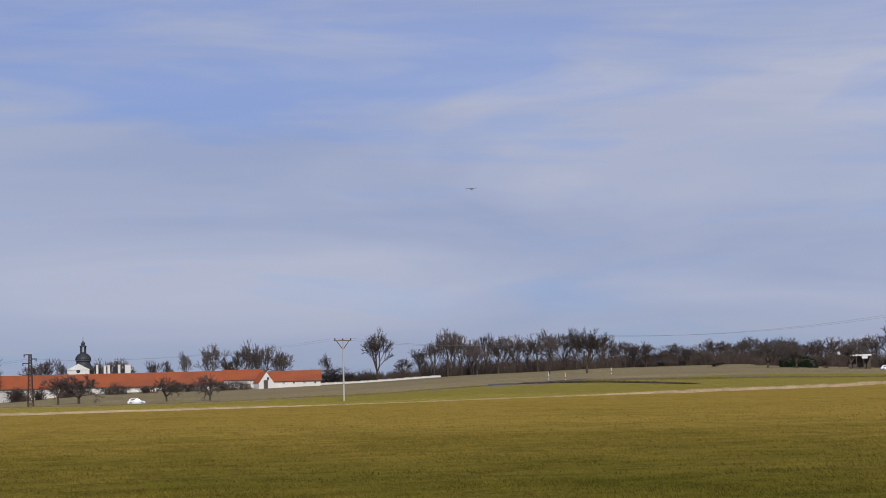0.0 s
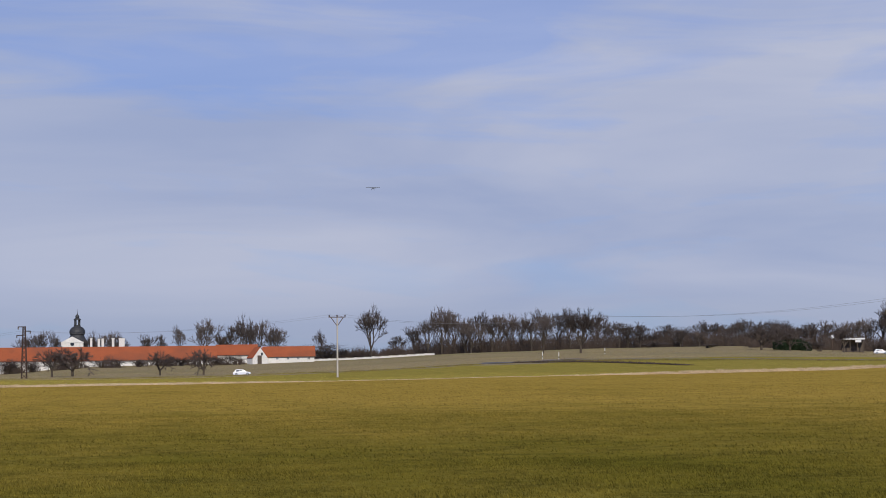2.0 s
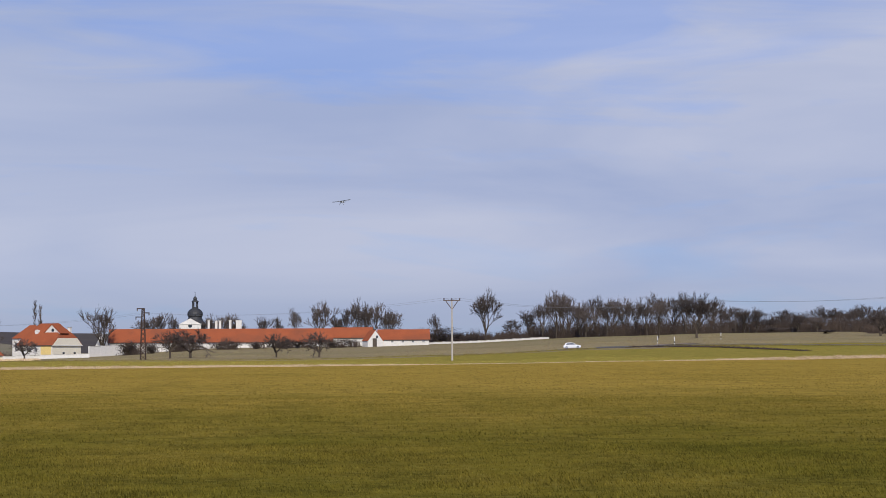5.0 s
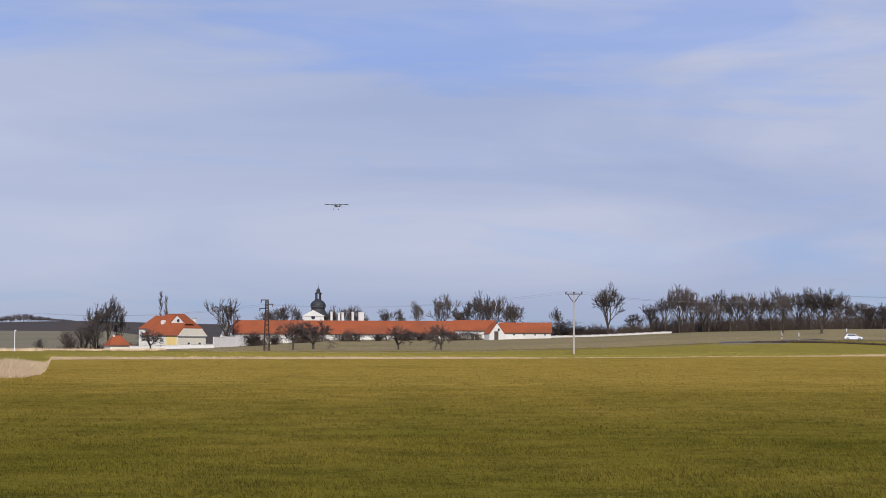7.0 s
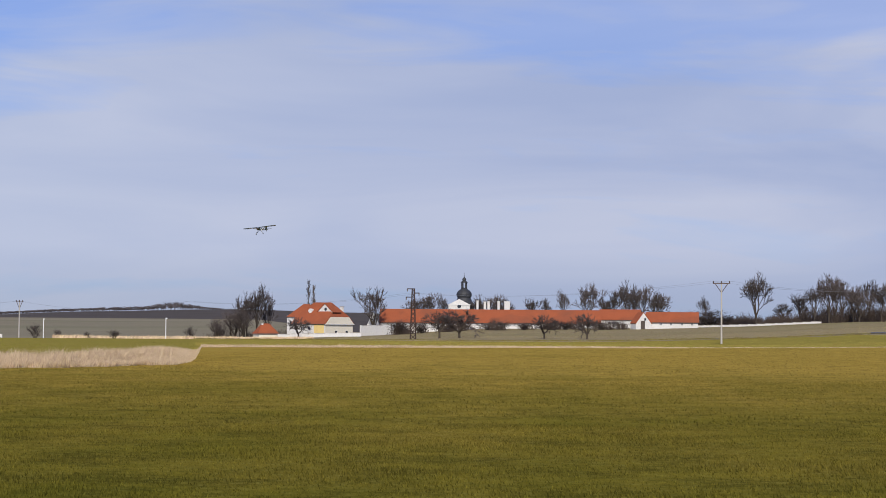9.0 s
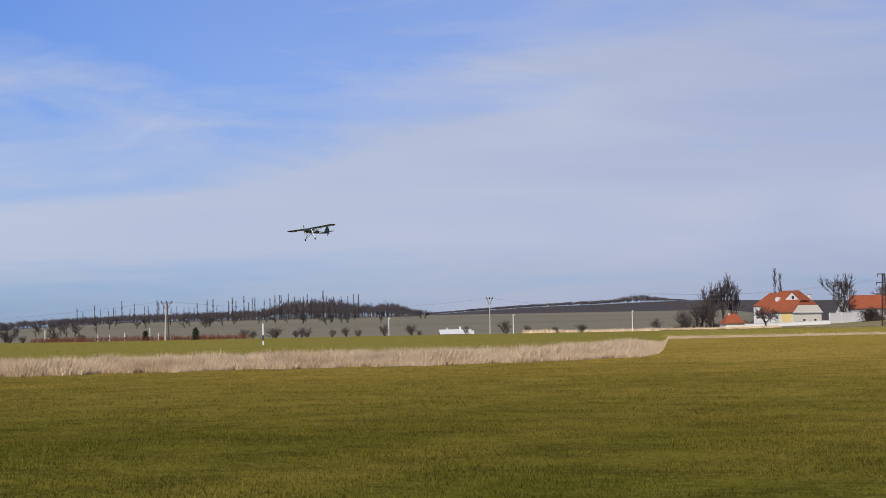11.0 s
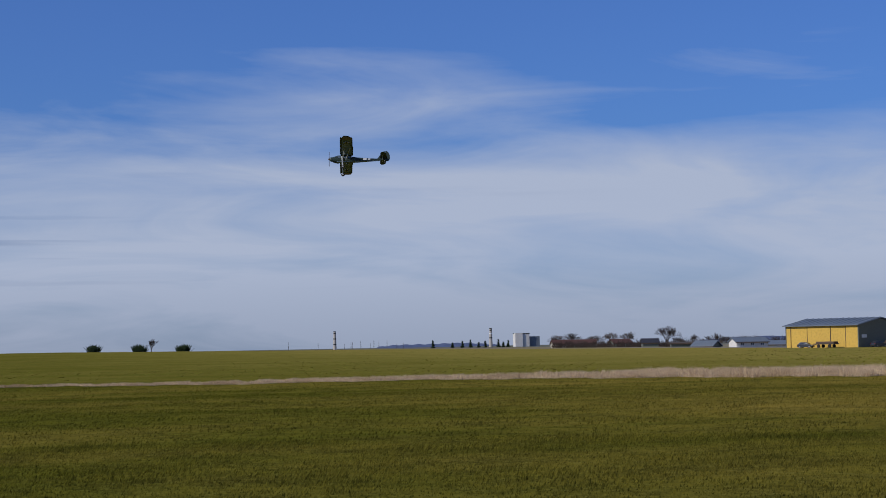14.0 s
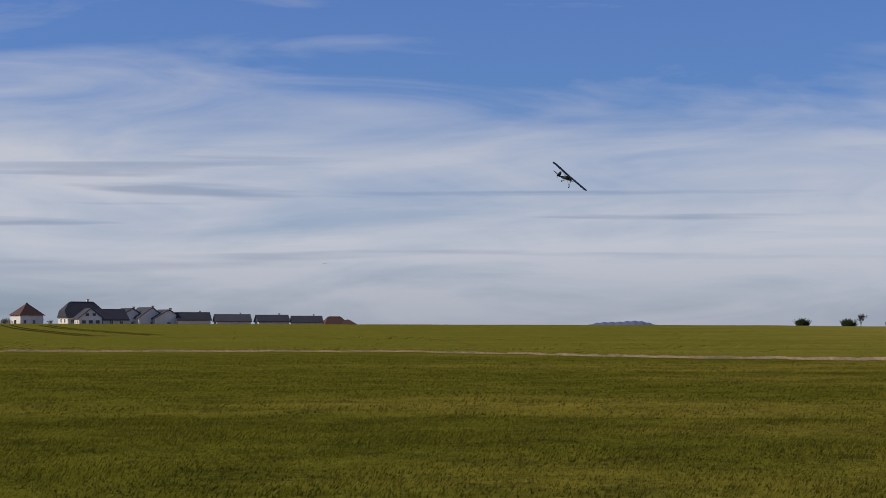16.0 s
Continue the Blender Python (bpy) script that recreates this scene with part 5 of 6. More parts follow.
bm = solid(B(), [(-0.7, HH - 0.1), (HD / 2, HH + HR + 0.12), (HD + 0.7, HH - 0.1), (HD + 0.7, HH + 0.12), (HD / 2, HH + HR + 0.36), (-0.7, HH + 0.12)], 0, -HL - 0.5, 0.5)
rf = part("roof", bm, ROOF_SHEET, hangar, "low grey sheet-metal roof")
for k in range(13):
    part("roof_rib", box(B(), (0, HD / 4, 0), (0.07, HD / 2 + 0.9, 0.08), m=Matrix.Translation((-HL * k / 12, -0.2, HH + 0.2)) @ Matrix.Rotation(math.atan2(HR + 0.22, HD / 2), 4, "X")), ROOF_SHEET, rf)
part("corner_trim", box(B(), (0.05, HD - 0.05, HH / 2), (0.25, 0.3, HH + 0.6)), BLACK_PAINT, hangar)
part("notice_board", box(B(), (0.04, 2.3, 2.7), (0.06, 2.0, 0.8)), MARK_WHITE, hangar, "pale notice board")
car(hangar.matrix_basis @ pose(-13.2, -3.2, 0.0, 0, 0, 10), CAR_DARK, "dark car parked in front of the hangar doors", "parked cars")
car(hangar.matrix_basis @ pose(3.2, 3.6, 0.0, 0, 0, 80), CAR_DARK, "dark car parked at the hangar gable", "parked cars")


def trailer(m, label):
    """A low flat farm trailer."""
    t = thing("trailer", m, label, "trailer")
    part("bed", box(B(), (0, 0, 0.95), (6.0, 2.2, 0.25), bevel=0.03), TIMBER, t)
    part("load", box(B(), (0.2, 0, 1.3), (5.2, 1.9, 0.45), bevel=0.1), STEEL, t)
    part("drawbar", rod(B(), (-3.0, 0, 0.8), (-4.3, 0, 0.55), 0.07), STEEL, t)
    for x in (-1.6, 1.6):
        for s in (-1, 1):
            part("wheel", rod(B(), (x, s * 0.8, 0.42), (x, s * 1.08, 0.42), 0.42, n=14), RUBBER, t)


trailer(hangar.matrix_basis @ pose(-7.4, -2.8, 0.0), "low flat trailer with rusty load beside the hangar")
trailer(hangar.matrix_basis @ pose(3.0, 10.0, 0.0, 0, 0, 90), "low flat trailer standing at the hangar gable")

# sheds west of the hangar
house(facing(-55.95, 540, 22), 9.5, 6, 1.5, 1.1, PLASTER, ROOF_SHEET, "low white shed with a grey sheet roof", name="shed", category="shed", windows=[(-3, 0.9, 1.0, 0.7), (0, 0.9, 1.0, 0.7), (3, 0.9, 1.0, 0.7)])
house(facing(-57.2, 545, -25), 6.5, 6, 0.3, 1.4, GREY_SHEET, ROOF_SHEET, "low shed with a pale sheet roof", name="shed", category="shed")
house(facing(-54.9, 620, 0, z=-1.8), 12, 8, 1.9, 1.2, PLASTER, ROOF_SHEET, "long grey-roofed shed behind the airfield", name="shed", category="shed")
for az, w, d in ((-59.8, 6, 620), (-60.9, 8, 640), (-61.6, 6, 650), (-58.9, 5, 600)):
    house(facing(az, d, RNG.uniform(-20, 20)), w, 6, 1.3, 1.2, CREAM if az < -61 else GREY_SHEET, (BROWN_TILE, DARK_TILE)[w < 6], "low brown-roofed farm building at the airfield edge", "airfield outbuildings", name="outbuilding", category="outbuilding")
house(facing(-57.95, 560, 4), 6.4, 4, 1.0, 0.3, GREY_SHEET, TIMBER, "low dark flat shed at the airfield edge", name="shed", category="shed")
silo = thing("silo_building", facing(-62.8, 1500, 12) @ Matrix.Scale(0.92, 4), "tall white grain silo building with a lower bluish wing", "silo")
part("wall", box(B(), (0, 0, 5), (12, 12, 12.5)), PLASTER, silo)
part("front_tower", box(B(), (-3.4, -5, 5.3), (6.5, 4, 13.2)), PLASTER, silo)
part("wing", box(B(), (11.0, 1, 4), (9, 10, 9.5)), ROOF_SHEET, silo)
part("roof", box(B(), (0, 0, 11.4), (12.6, 12.6, 0.5)), COPPER, silo)


def chimney_stack(az, d, top, r, label, bands=()):
    p = spot(az, d)
    h = EYE.z + d * math.tan(radians(top)) - p.z
    t = thing("factory_chimney", facing(az, d), label, "chimney")
    part("shaft", lathe(B(), [(r, -1), (r * 0.66, h)], 16), CONCRETE if bands else STEEL, t)
    for u, c in bands:
        rr = r * (1 - 0.34 * u) + 0.03
        part("band", lathe(B(), [(rr, h * u - h * 0.03), (rr * 0.985, h * u + h * 0.03)], 16), c, t)
    part("crown", lathe(B(), [(r * 0.74, h - 0.3), (r * 0.74, h + 0.3)], 16), BLACK_PAINT, t)


chimney_stack(-47.81, 1500, 1.32, 1.3, "tall banded concrete factory chimney beyond the village", [(u, BAND_GREY if k % 2 == 0 else MARK_WHITE) for k, u in enumerate((0.97, 0.90, 0.83, 0.76, 0.69, 0.63, 0.57, 0.5, 0.42, 0.34))])
chimney_stack(-63.73, 1500, 0.51, 1.5, "distant dark factory chimney with a pale band", [(0.72, MARK_WHITE), (0.9, BLACK_PAINT), (0.5, BLACK_PAINT)])
chimney_stack(-68.49, 1700, 0.50, 1.6, "distant slim dark factory chimney", [(0.9, BLACK_PAINT), (0.6, BLACK_PAINT), (0.3, BLACK_PAINT)])

# ---- housing estate on the western crest ----
for az, w in ((-99.1, 6.6), (-100.5, 6.6)):
    house(facing(az, 520, 24, z=0.9), w, w, 4.0, 2.9, PLASTER, BROWN_TILE, "square white house with a brown pyramid roof", "estate houses", hip=w / 2 + 0.32, windows=[(-2, 1.8, 0.9, 1.1), (0.6, 1.8, 0.9, 1.1)], side_windows=[(-1, 0, 1.8, 1.2, 1.2)])
house(facing(-97.5, 562, 16, z=1.0), 11, 10, 3.4, 4.3, PLASTER, DARK_TILE, "large white house under a steep dark half-hipped roof", "estate houses", half_hip=0.45, windows=[(-4, 1.9, 1.0, 1.2), (0, 1.9, 1.0, 1.2), (4, 1.9, 1.0, 1.2)], side_windows=[(-1, -2, 2.2, 1, 1.2), (-1, 2, 2.2, 1, 1.2)], chimneys=[(2.0, 0.6, 8.4, 0.6)])
house(facing(-97.3, 550, -78, z=1.0), 7, 6.6, 3.0, 2.6, PLASTER, DARK_TILE, "white gabled house front with rows of windows", "estate houses", windows=[(-2, 1.6, 0.9, 1.1), (1.5, 1.6, 0.9, 1.1)], side_windows=[(1, -2, 1.8, 1.1, 1.1), (1, 0, 1.8, 1.1, 1.1), (1, 2, 1.8, 1.1, 1.1), (1, -1, 3.9, 0.9, 0.9), (1, 1, 3.9, 0.9, 0.9)])
house(facing(-96.75, 558, 20, z=1.0), 10, 8, 2.6, 2.8, PLASTER, DARK_TILE, "white house with a dark grey roof", "estate houses", windows=[(-3, 1.6, 1.0, 1.2), (0, 1.6, 1.0, 1.2), (3, 1.6, 1.0, 1.2)])
for az, w, ew, ridge, turn in ((-96.15, 8, 3.2, 2.6, -66), (-95.6, 8, 3.2, 2.9, -60), (-95.05, 8, 2.9, 2.5, -68), (-94.2, 10, 2.4, 2.2, 8), (-93.0, 10.5, 2.0, 2.0, 6), (-91.8, 9.5, 1.9, 1.9, 8), (-90.75, 9, 1.7, 1.8, 4)):
    house(facing(az, 585, turn, z=1.1), w, 9, ew, ridge, PLASTER, DARK_TILE, "terraced house under a dark grey tiled roof", "estate houses", windows=[(-w / 3, 0.7, 0.9, 0.9), (w / 3, 0.7, 0.9, 0.9)], side_windows=[(1, 0, 1.2, 1, 1)], chimneys=[(w / 4, 1.2, ew + ridge + 0.5, 0.5)])
for az, w, r in ((-89.9, 8, 2.6), (-89.5, 5, 1.6), (-90.25, 6, 1.3)):
    house(facing(az, 600, 15, z=1.2), w, 7, 0.8, r, PLASTER, BROWN_TILE, "small house under a brown hipped roof", "estate houses", hip=2.2)
house(facing(-101.7, 560, 5, z=1.0), 27, 9, 3.2, 1.6, GREY_SHEET, ROOF_SHEET, "long dark flat-roofed hall behind the estate", name="hall", category="hall")
house(facing(-103.6, 540, 12, z=1.0), 10, 8, 2.6, 2.6, CREAM, BROWN_TILE, "cream house with a brown roof", "estate houses")

for k, (az, w, top) in enumerate(((-100.95, 2.4, 0.25), (-99.72, 2.2, 0.22), (-98.75, 2.6, 0.25), (-98.4, 2.0, 0.18), (-102.4, 5.0, 0.55), (-103.2, 5.0, 0.5), (-101.5, 6.0, 0.62), (-100.7, 4.0, 0.6), (-94.6, 2.0, 0.25))):
    tree_at("bush%d" % (k % 3), az, 530 + 9 * k, top=top, width=w, label="bare garden shrub between the estate houses", group="estate shrubs", category="bush")


def wheel_track(az0, d0, az1, d1):
    """A pair of bare tyre tracks pressed into the young wheat."""
    a, b = spot(az0, d0), spot(az1, d1)
    side = (b - a).cross(Vector((0, 0, 1))).normalized()
    v, f = [], []
    for off in (-0.95, 0.95):
        s = len(v)
        for k in range(41):
            c = a.lerp(b, k / 40) + side * (off + 1.2 * math.sin(k * 0.09))
            for e in (-0.3, 0.3):
                q = c + side * e
                v.append((q.x, q.y, ground(q.x, q.y) + 0.09))
        f.extend((s + 2 * k, s + 2 * k + 1, s + 2 * k + 3, s + 2 * k + 2) for k in range(40))
    tagged(pieces("wheel_track", v, f, TRACK_SOIL), "dark bare tyre tracks through the young wheat", "track", kind="structure")


for row in ((-103.1, 410, -101.6, 240), (-99.7, 400, -97.1, 235), (-98.6, 400, -95.4, 250)):
    wheel_track(*row)

# ---- village on the northwestern horizon ----
vr = random.Random(9)
for k in range(26):
    az = vr.uniform(-51.0, -37.5)
    d = vr.uniform(2100, 2700)
    house(facing(az, d, vr.uniform(-60, 60)), vr.uniform(8, 15), 8, vr.uniform(3, 5), vr.uniform(2.5, 4), (PLASTER, CREAM)[k % 3 == 0], (BROWN_TILE, DARK_TILE, DARK_TILE)[k % 3], "distant village house among trees", "village houses", windows=[(-2, 2, 1.2, 1.2), (2, 2, 1.2, 1.2)])
for az, d, w in ((-38.1, 1750, 10), (-37.6, 1760, 9), (-37.0, 1770, 12), (-38.6, 1740, 8)):
    house(facing(az, d, 5), w, 8, 3.2, 2.6, PLASTER, BROWN_TILE, "white farmstead with a brown roof on the rise", "village houses", windows=[(-4, 2.4, 1.2, 1.4), (0, 2.4, 1.2, 1.4), (4, 2.4, 1.2, 1.4)])
vk = 0
for k in range(150):
    az = vr.uniform(-58.3, -29.0)
    d = vr.uniform(900, 1250) if az > -42 else vr.uniform(1150, 1500)
    base = np.interp(az, (-58, -50, -44, -38, -33, -29), (0.16, 0.17, 0.22, 0.30, 0.32, 0.44))
    tree_at("far%d" % (k % 3), az, d, top=base * vr.uniform(0.72, 1.12), width=vr.uniform(4, 7.5), label="distant bare tree along the country road", group="far road trees")

# ---- power line poles ----
def line_pole(m, h, label, arm=3.2, double=False, name="utility_pole"):
    t = thing(name, m, label, "utility pole", "power line poles")
    if double:
        for s in (-1, 1):
            part("pole", rod(B(), (s * 0.45, 0, -0.8), (s * 0.12, 0, h), 0.2, 0.13, 10), CONCRETE if s < 0 else TIMBER, t)
    else:
        part("pole", lathe(B(), [(0.2, -0.8), (0.11, h)], 12), CONCRETE, t)
    a = part("crossarm", box(B(), (0, 0, h + 0.1), (arm, 0.14, 0.16), bevel=0.02), STEEL, t)
    for s in (-1, 1):
        part("arm_brace", rod(B(), (s * 0.06, 0, h - 1.5), (s * arm * 0.36, 0, h + 0.04), 0.07, n=6), STEEL, t)
    for x in (-arm / 2 + 0.12, 0, arm / 2 - 0.12):
        part("insulator", lathe(B(), [(0.05, h + 0.15), (0.13, h + 0.25), (0.09, h + 0.33), (0.14, h + 0.42), (0.07, h + 0.56)], 10, (x, 0)), INSULATOR, a)
    return t


def pole_height(az, d, top):
    return EYE.z + d * math.tan(radians(top)) - ground_polar(az, d) - 0.5


line_pole(facing(4.0, 352), pole_height(4.0, 352, 1.63), "tall concrete power pole with a steel crossarm")
line_pole(facing(-26.99, 400, 20), pole_height(-27, 400, 0.96), "double-legged power pole with a crossarm", 2.6, True)
line_pole(facing(-17.18, 500), pole_height(-17.18, 500, 0.90), "concrete power pole with a short crossarm", 1.9)
line_pole(facing(-38.64, 660), pole_height(-38.64, 660, 0.42), "concrete power pole with a V-shaped head", 2.6)
line_pole(facing(-44.7, 900), pole_height(-44.7, 900, 0.12), "distant wooden power pole in the field", 2.4)


def lattice_mast():
    t = thing("lattice_mast", facing(-5.36, 452), "rusty steel lattice power mast with staggered arms", "mast")
    h = 12.3

    def half(z):
        return 0.62 - 0.34 * z / h
    corners = [(s, q) for s, q in ((-1, -1), (1, -1), (1, 1), (-1, 1))]
    for s, q in corners:
        part("leg", rod(B(), (s * half(-0.5), q * half(-0.5), -0.5), (s * half(h), q * half(h), h), 0.17, 0.13, 6), MAST_STEEL, t)
    n = 11
    for k in range(n):
        z0, z1 = h * k / n, h * (k + 1) / n
        for i in range(4):
            (a, b), (c, d) = corners[i], corners[(i + 1) % 4]
            part("brace", rod(B(), (a * half(z0), b * half(z0), z0), (c * half(z1), d * half(z1), z1), 0.085, n=5), MAST_STEEL, t)
            part("brace", rod(B(), (c * half(z0), d * half(z0), z0), (a * half(z1), b * half(z1), z1), 0.085, n=5), MAST_STEEL, t)
    for z, x0, x1 in ((12.2, -1.5, 0.3), (11.2, -0.3, 1.5), (10.2, -1.8, 0.3)):
        arm = part("arm", box(B(), ((x0 + x1) / 2, 0, z), (x1 - x0, 0.22, 0.22), bevel=0.02), MAST_STEEL, t)
        x = x0 + 0.12 if abs(x0) > abs(x1) else x1 - 0.12
        part("insulator", lathe(B(), [(0.08, z - 0.65), (0.15, z - 0.45), (0.1, z - 0.3), (0.15, z - 0.2), (0.06, z)], 10, (x, 0)), INSULATOR, arm)


lattice_mast()


def cable(pts, sag, label, r=0.016):
    t = thing("overhead_cable", pose(0, 0, 0), label, "cable", "overhead cables")
    w = Wood()
    for a, b in zip(pts, pts[1:]):
        prev = a
        for k in range(1, 17):
            u = k / 16
            p = a.lerp(b, u) - Vector((0, 0, sag * 4 * u * (1 - u)))
            w.stick(prev, p, r, r)
            prev = p
    pieces("wire", w.v, w.f, WIRE, t)


def head(az, d, el, off=0.0):
    return EYE + ray(az, el) * (d / math.cos(radians(el))) + Vector((off * math.cos(radians(az)), -off * math.sin(radians(az)), 0))


for off in (-1.5, 1.5):
    cable([head(-12.2, 520, 0.92, off), head(-5.36, 452, 1.22, off), head(4.0, 352, 1.64, off), head(11.5, 340, 1.52, off), head(22.0, 330, 2.05, off)], 1.6, "thin overhead power cable between the poles")
cable([head(-44.7, 900, 0.12), head(-38.64, 660, 0.40), head(-27, 400, 0.95), head(-17.18, 500, 0.88), head(-12.2, 520, 0.92)], 2.2, "thin overhead power cable between the poles", 0.02)

# ---- posts along the airfield ----
def white_post(az, d, h, label, hook=False, banded=False):
    t = thing("marker_post", facing(az, d), label, "post", "airfield posts")
    part("post", box(B(), (0, 0, h / 2 - 0.3), (0.16, 0.13, h + 0.6), bevel=0.03), WHITE_POST, t)
    if hook:
        part("bent_head", box(B(), (0.12, 0, h + 0.02), (0.42, 0.16, 0.2), bevel=0.04), WHITE_POST, t)
    if banded:
        part("dark_band", box(B(), (0, 0, h * 0.33), (0.175, 0.145, h * 0.26)), BLACK_PAINT, t)


def post_h(az, d, top):
    return EYE.z + d * math.tan(radians(top)) - ground_polar(az, d)


white_post(-24.1, 223, 2.54, "white post with a dark band at the field edge", banded=True)
for az, top in ((-20.27, 0.31), (-16.47, 0.345), (-12.85, 0.395), (-35.8, 0.10)):
    white_post(az, 420, post_h(az, 420, top), "slim white concrete post with a bent head", hook=True)
for az, top, bnd in ((-27.5, 0.16, False), (-28.25, 0.02, True), (-29.2, -0.08, False), (-29.05, -0.02, True), (-27.25, 0.0, False), (-30.6, 0.14, False), (-28.7, -0.03, False)):
    white_post(az, 415, post_h(az, 415, top), "short white marker post on the airfield rim", banded=bnd)
for az, d, top, lo in ((10.25, 470, 0.52, 0), (10.75, 440, 0.33, 0), (12.15, 520, 0.52, 0)):
    white_post(az, d, 1.75, "white roadside marker post with a dark band", banded=True)

# ---- farm road ----
def ribbon(name, az0, az1, near, far, mat, label, category, lift=0.06, n=60, kind="structure"):
    """A strip of ground laid over the field between two distance curves."""
    v, f = [], []
    for k in range(n + 1):
        u = k / n
        az = az0 + (az1 - az0) * u
        a, b = near(u), far(u)
        for j in range(5):
            p = spot(az, a + (b - a) * j / 4)
            v.append((p.x, p.y, p.z + lift))
    for k in range(n):
        for j in range(4):
            i = k * 5 + j
            f.append((i, i + 5, i + 6, i + 1))
    return tagged(pieces(name, v, f, mat), label, category, kind=kind)


ribbon("road", -12.0, 24.0, lambda u: 427.0, lambda u: 433.0, WORN_ASPHALT, "narrow grey asphalt country road", "road", n=120)
ribbon("road_junction", 8.4, 10.6, lambda u: 425 + 2 * u, lambda u: 440 - 5 * u, WORN_ASPHALT, "asphalt field entrance at the road", "road", 0.1)
ribbon("earth_track", 10.2, 11.5, lambda u: 436 + 2 * u, lambda u: 450 - 6 * u, DIRT, "bare sandy earth at the field entrance", "track", 0.12)
# no recess is modelled: a dark strip paints the shadowed ditch bank
ribbon("ditch", 9.9, 14.7, lambda u: 424 - 40 * u, lambda u: 427 - 38 * u, THICKET, "flat dark strip standing for the shaded roadside ditch bank", "ditch", 0.1)
# dark tufts along the strip thicken the painted shade
brush("ditch_scrub", [(9.4 + 5.3 * (k / 900) + 0.02 * math.sin(k * 7.1), 426.5 - 40 * max(0.0, 9.4 + 5.3 * k / 900 - 9.9) / 4.8, (0.5 + 0.5 * abs(math.sin(k * 1.7))) * (1.0 if k < 600 else 1.6 - k / 1000)) for k in range(900)], 0.75, THICKET, "low dark tufts standing for shade in the roadside ditch", "undergrowth", lean=0.5, r=0.06)


# ---- dry grass along the lawn's edge ----
TALL = {-180: 0.05, -102: 0.22, -88: 0.16, -77: 0.2, -66: 0.32, -59: 0.5, -51: 0.62, -40: 0.86, -20: 0.95, -12.9: 0.92, -12.4: 0.66, -12.05: 0.3, -11.85: 0.2, -11.75: 0.4, -8: 0.42, 0: 0.36, 3: 0.2, 10: 0.18, 12.5: 0.45, 15: 0.8, 21: 0.9, 30: 0.8, 180: 0.1}
tall = curve_of(TALL)


def dry_grass():
    rng = np.random.RandomState(4)
    v, f = [], []

    def blades(n, az0, az1, extra=0.0):
        azs = rng.uniform(az0, az1, n)
        us = rng.uniform(0, 1, n) ** 1.7
        jit = rng.normal(0, 1, (n, 6))
        for az, u, j in zip(azs, us, jit):
            wig = 2.0 * math.sin(az * 1.7) + 1.3 * math.sin(az * 4.1 + 1) + 0.6 * math.sin(az * 9.3 + 2)
            d = edge(az) + wig * 0.4 + u * verge(az) + j[5] * 0.15
            clump = 0.78 + 0.42 * noise.noise(Vector((az * 2.2, d * 0.35, 0))) + 0.3 * noise.noise(Vector((az * 9, d * 1.3, 3)))
            h = tall(az) * clump * (0.78 + 0.12 * math.sin(j[0] * 2)) * min(1.0, 0.35 + u * 2.6)
            p = spot(az, d)
            w = 0.009 + 0.006 * abs(j[1]) + d * 0.00007
            a = j[2] * 3
            dx, dy = math.cos(a) * w, math.sin(a) * w
            lx, ly = math.sin(j[3]) * 0.6 * h + 0.15 * h, math.sin(j[4]) * 0.6 * h
            s = len(v)
            v.extend(((p.x - dx, p.y - dy, p.z - 0.03), (p.x + dx, p.y + dy, p.z - 0.03),
                      (p.x + lx, p.y + ly, p.z + h)))
            f.append((s, s + 1, s + 2))

    blades(190000, -60, -11.4)
    blades(34000, -15, -11.95)
    blades(30000, -82, -60)
    blades(15000, -106, -82)
    blades(24000, -12.0, 3)
    blades(3000, 3, 12)
    blades(22000, 12, 24)
    tagged(pieces("dry_grass", v, f, DRY_GRASS), "tall bleached dry grass along the edge of the lawn", "grass", kind="stuff")


dry_grass()


def road_verge():
    """Rough half-dry grass between the road and the fields."""
    rng = np.random.RandomState(8)
    v, f = [], []
    for k in range(26000):
        az, d = rng.uniform(-12, 24), rng.uniform(419, 426.6)
        if 8.4 < az < 10.4:
            continue
        p = spot(az, d)
        h = 0.42 * (0.55 + 0.6 * noise.noise(Vector((az * 3, d * 0.2, 7)))) * rng.uniform(0.6, 1.3)
        w, a, lx = rng.uniform(0.04, 0.09), rng.uniform(0, 6.28), rng.normal(0, 0.3) * h
        s = len(v)
        v.extend(((p.x - w * math.cos(a), p.y - w * math.sin(a), p.z - 0.03), (p.x + w * math.cos(a), p.y + w * math.sin(a), p.z - 0.03), (p.x + lx, p.y, p.z + max(0.08, h))))
        f.append((s, s + 1, s + 2))
    tagged(pieces("verge_grass", v, f, ROUGH_GRASS), "rough olive and straw-coloured grass along the road verge", "grass", kind="stuff")


road_verge()


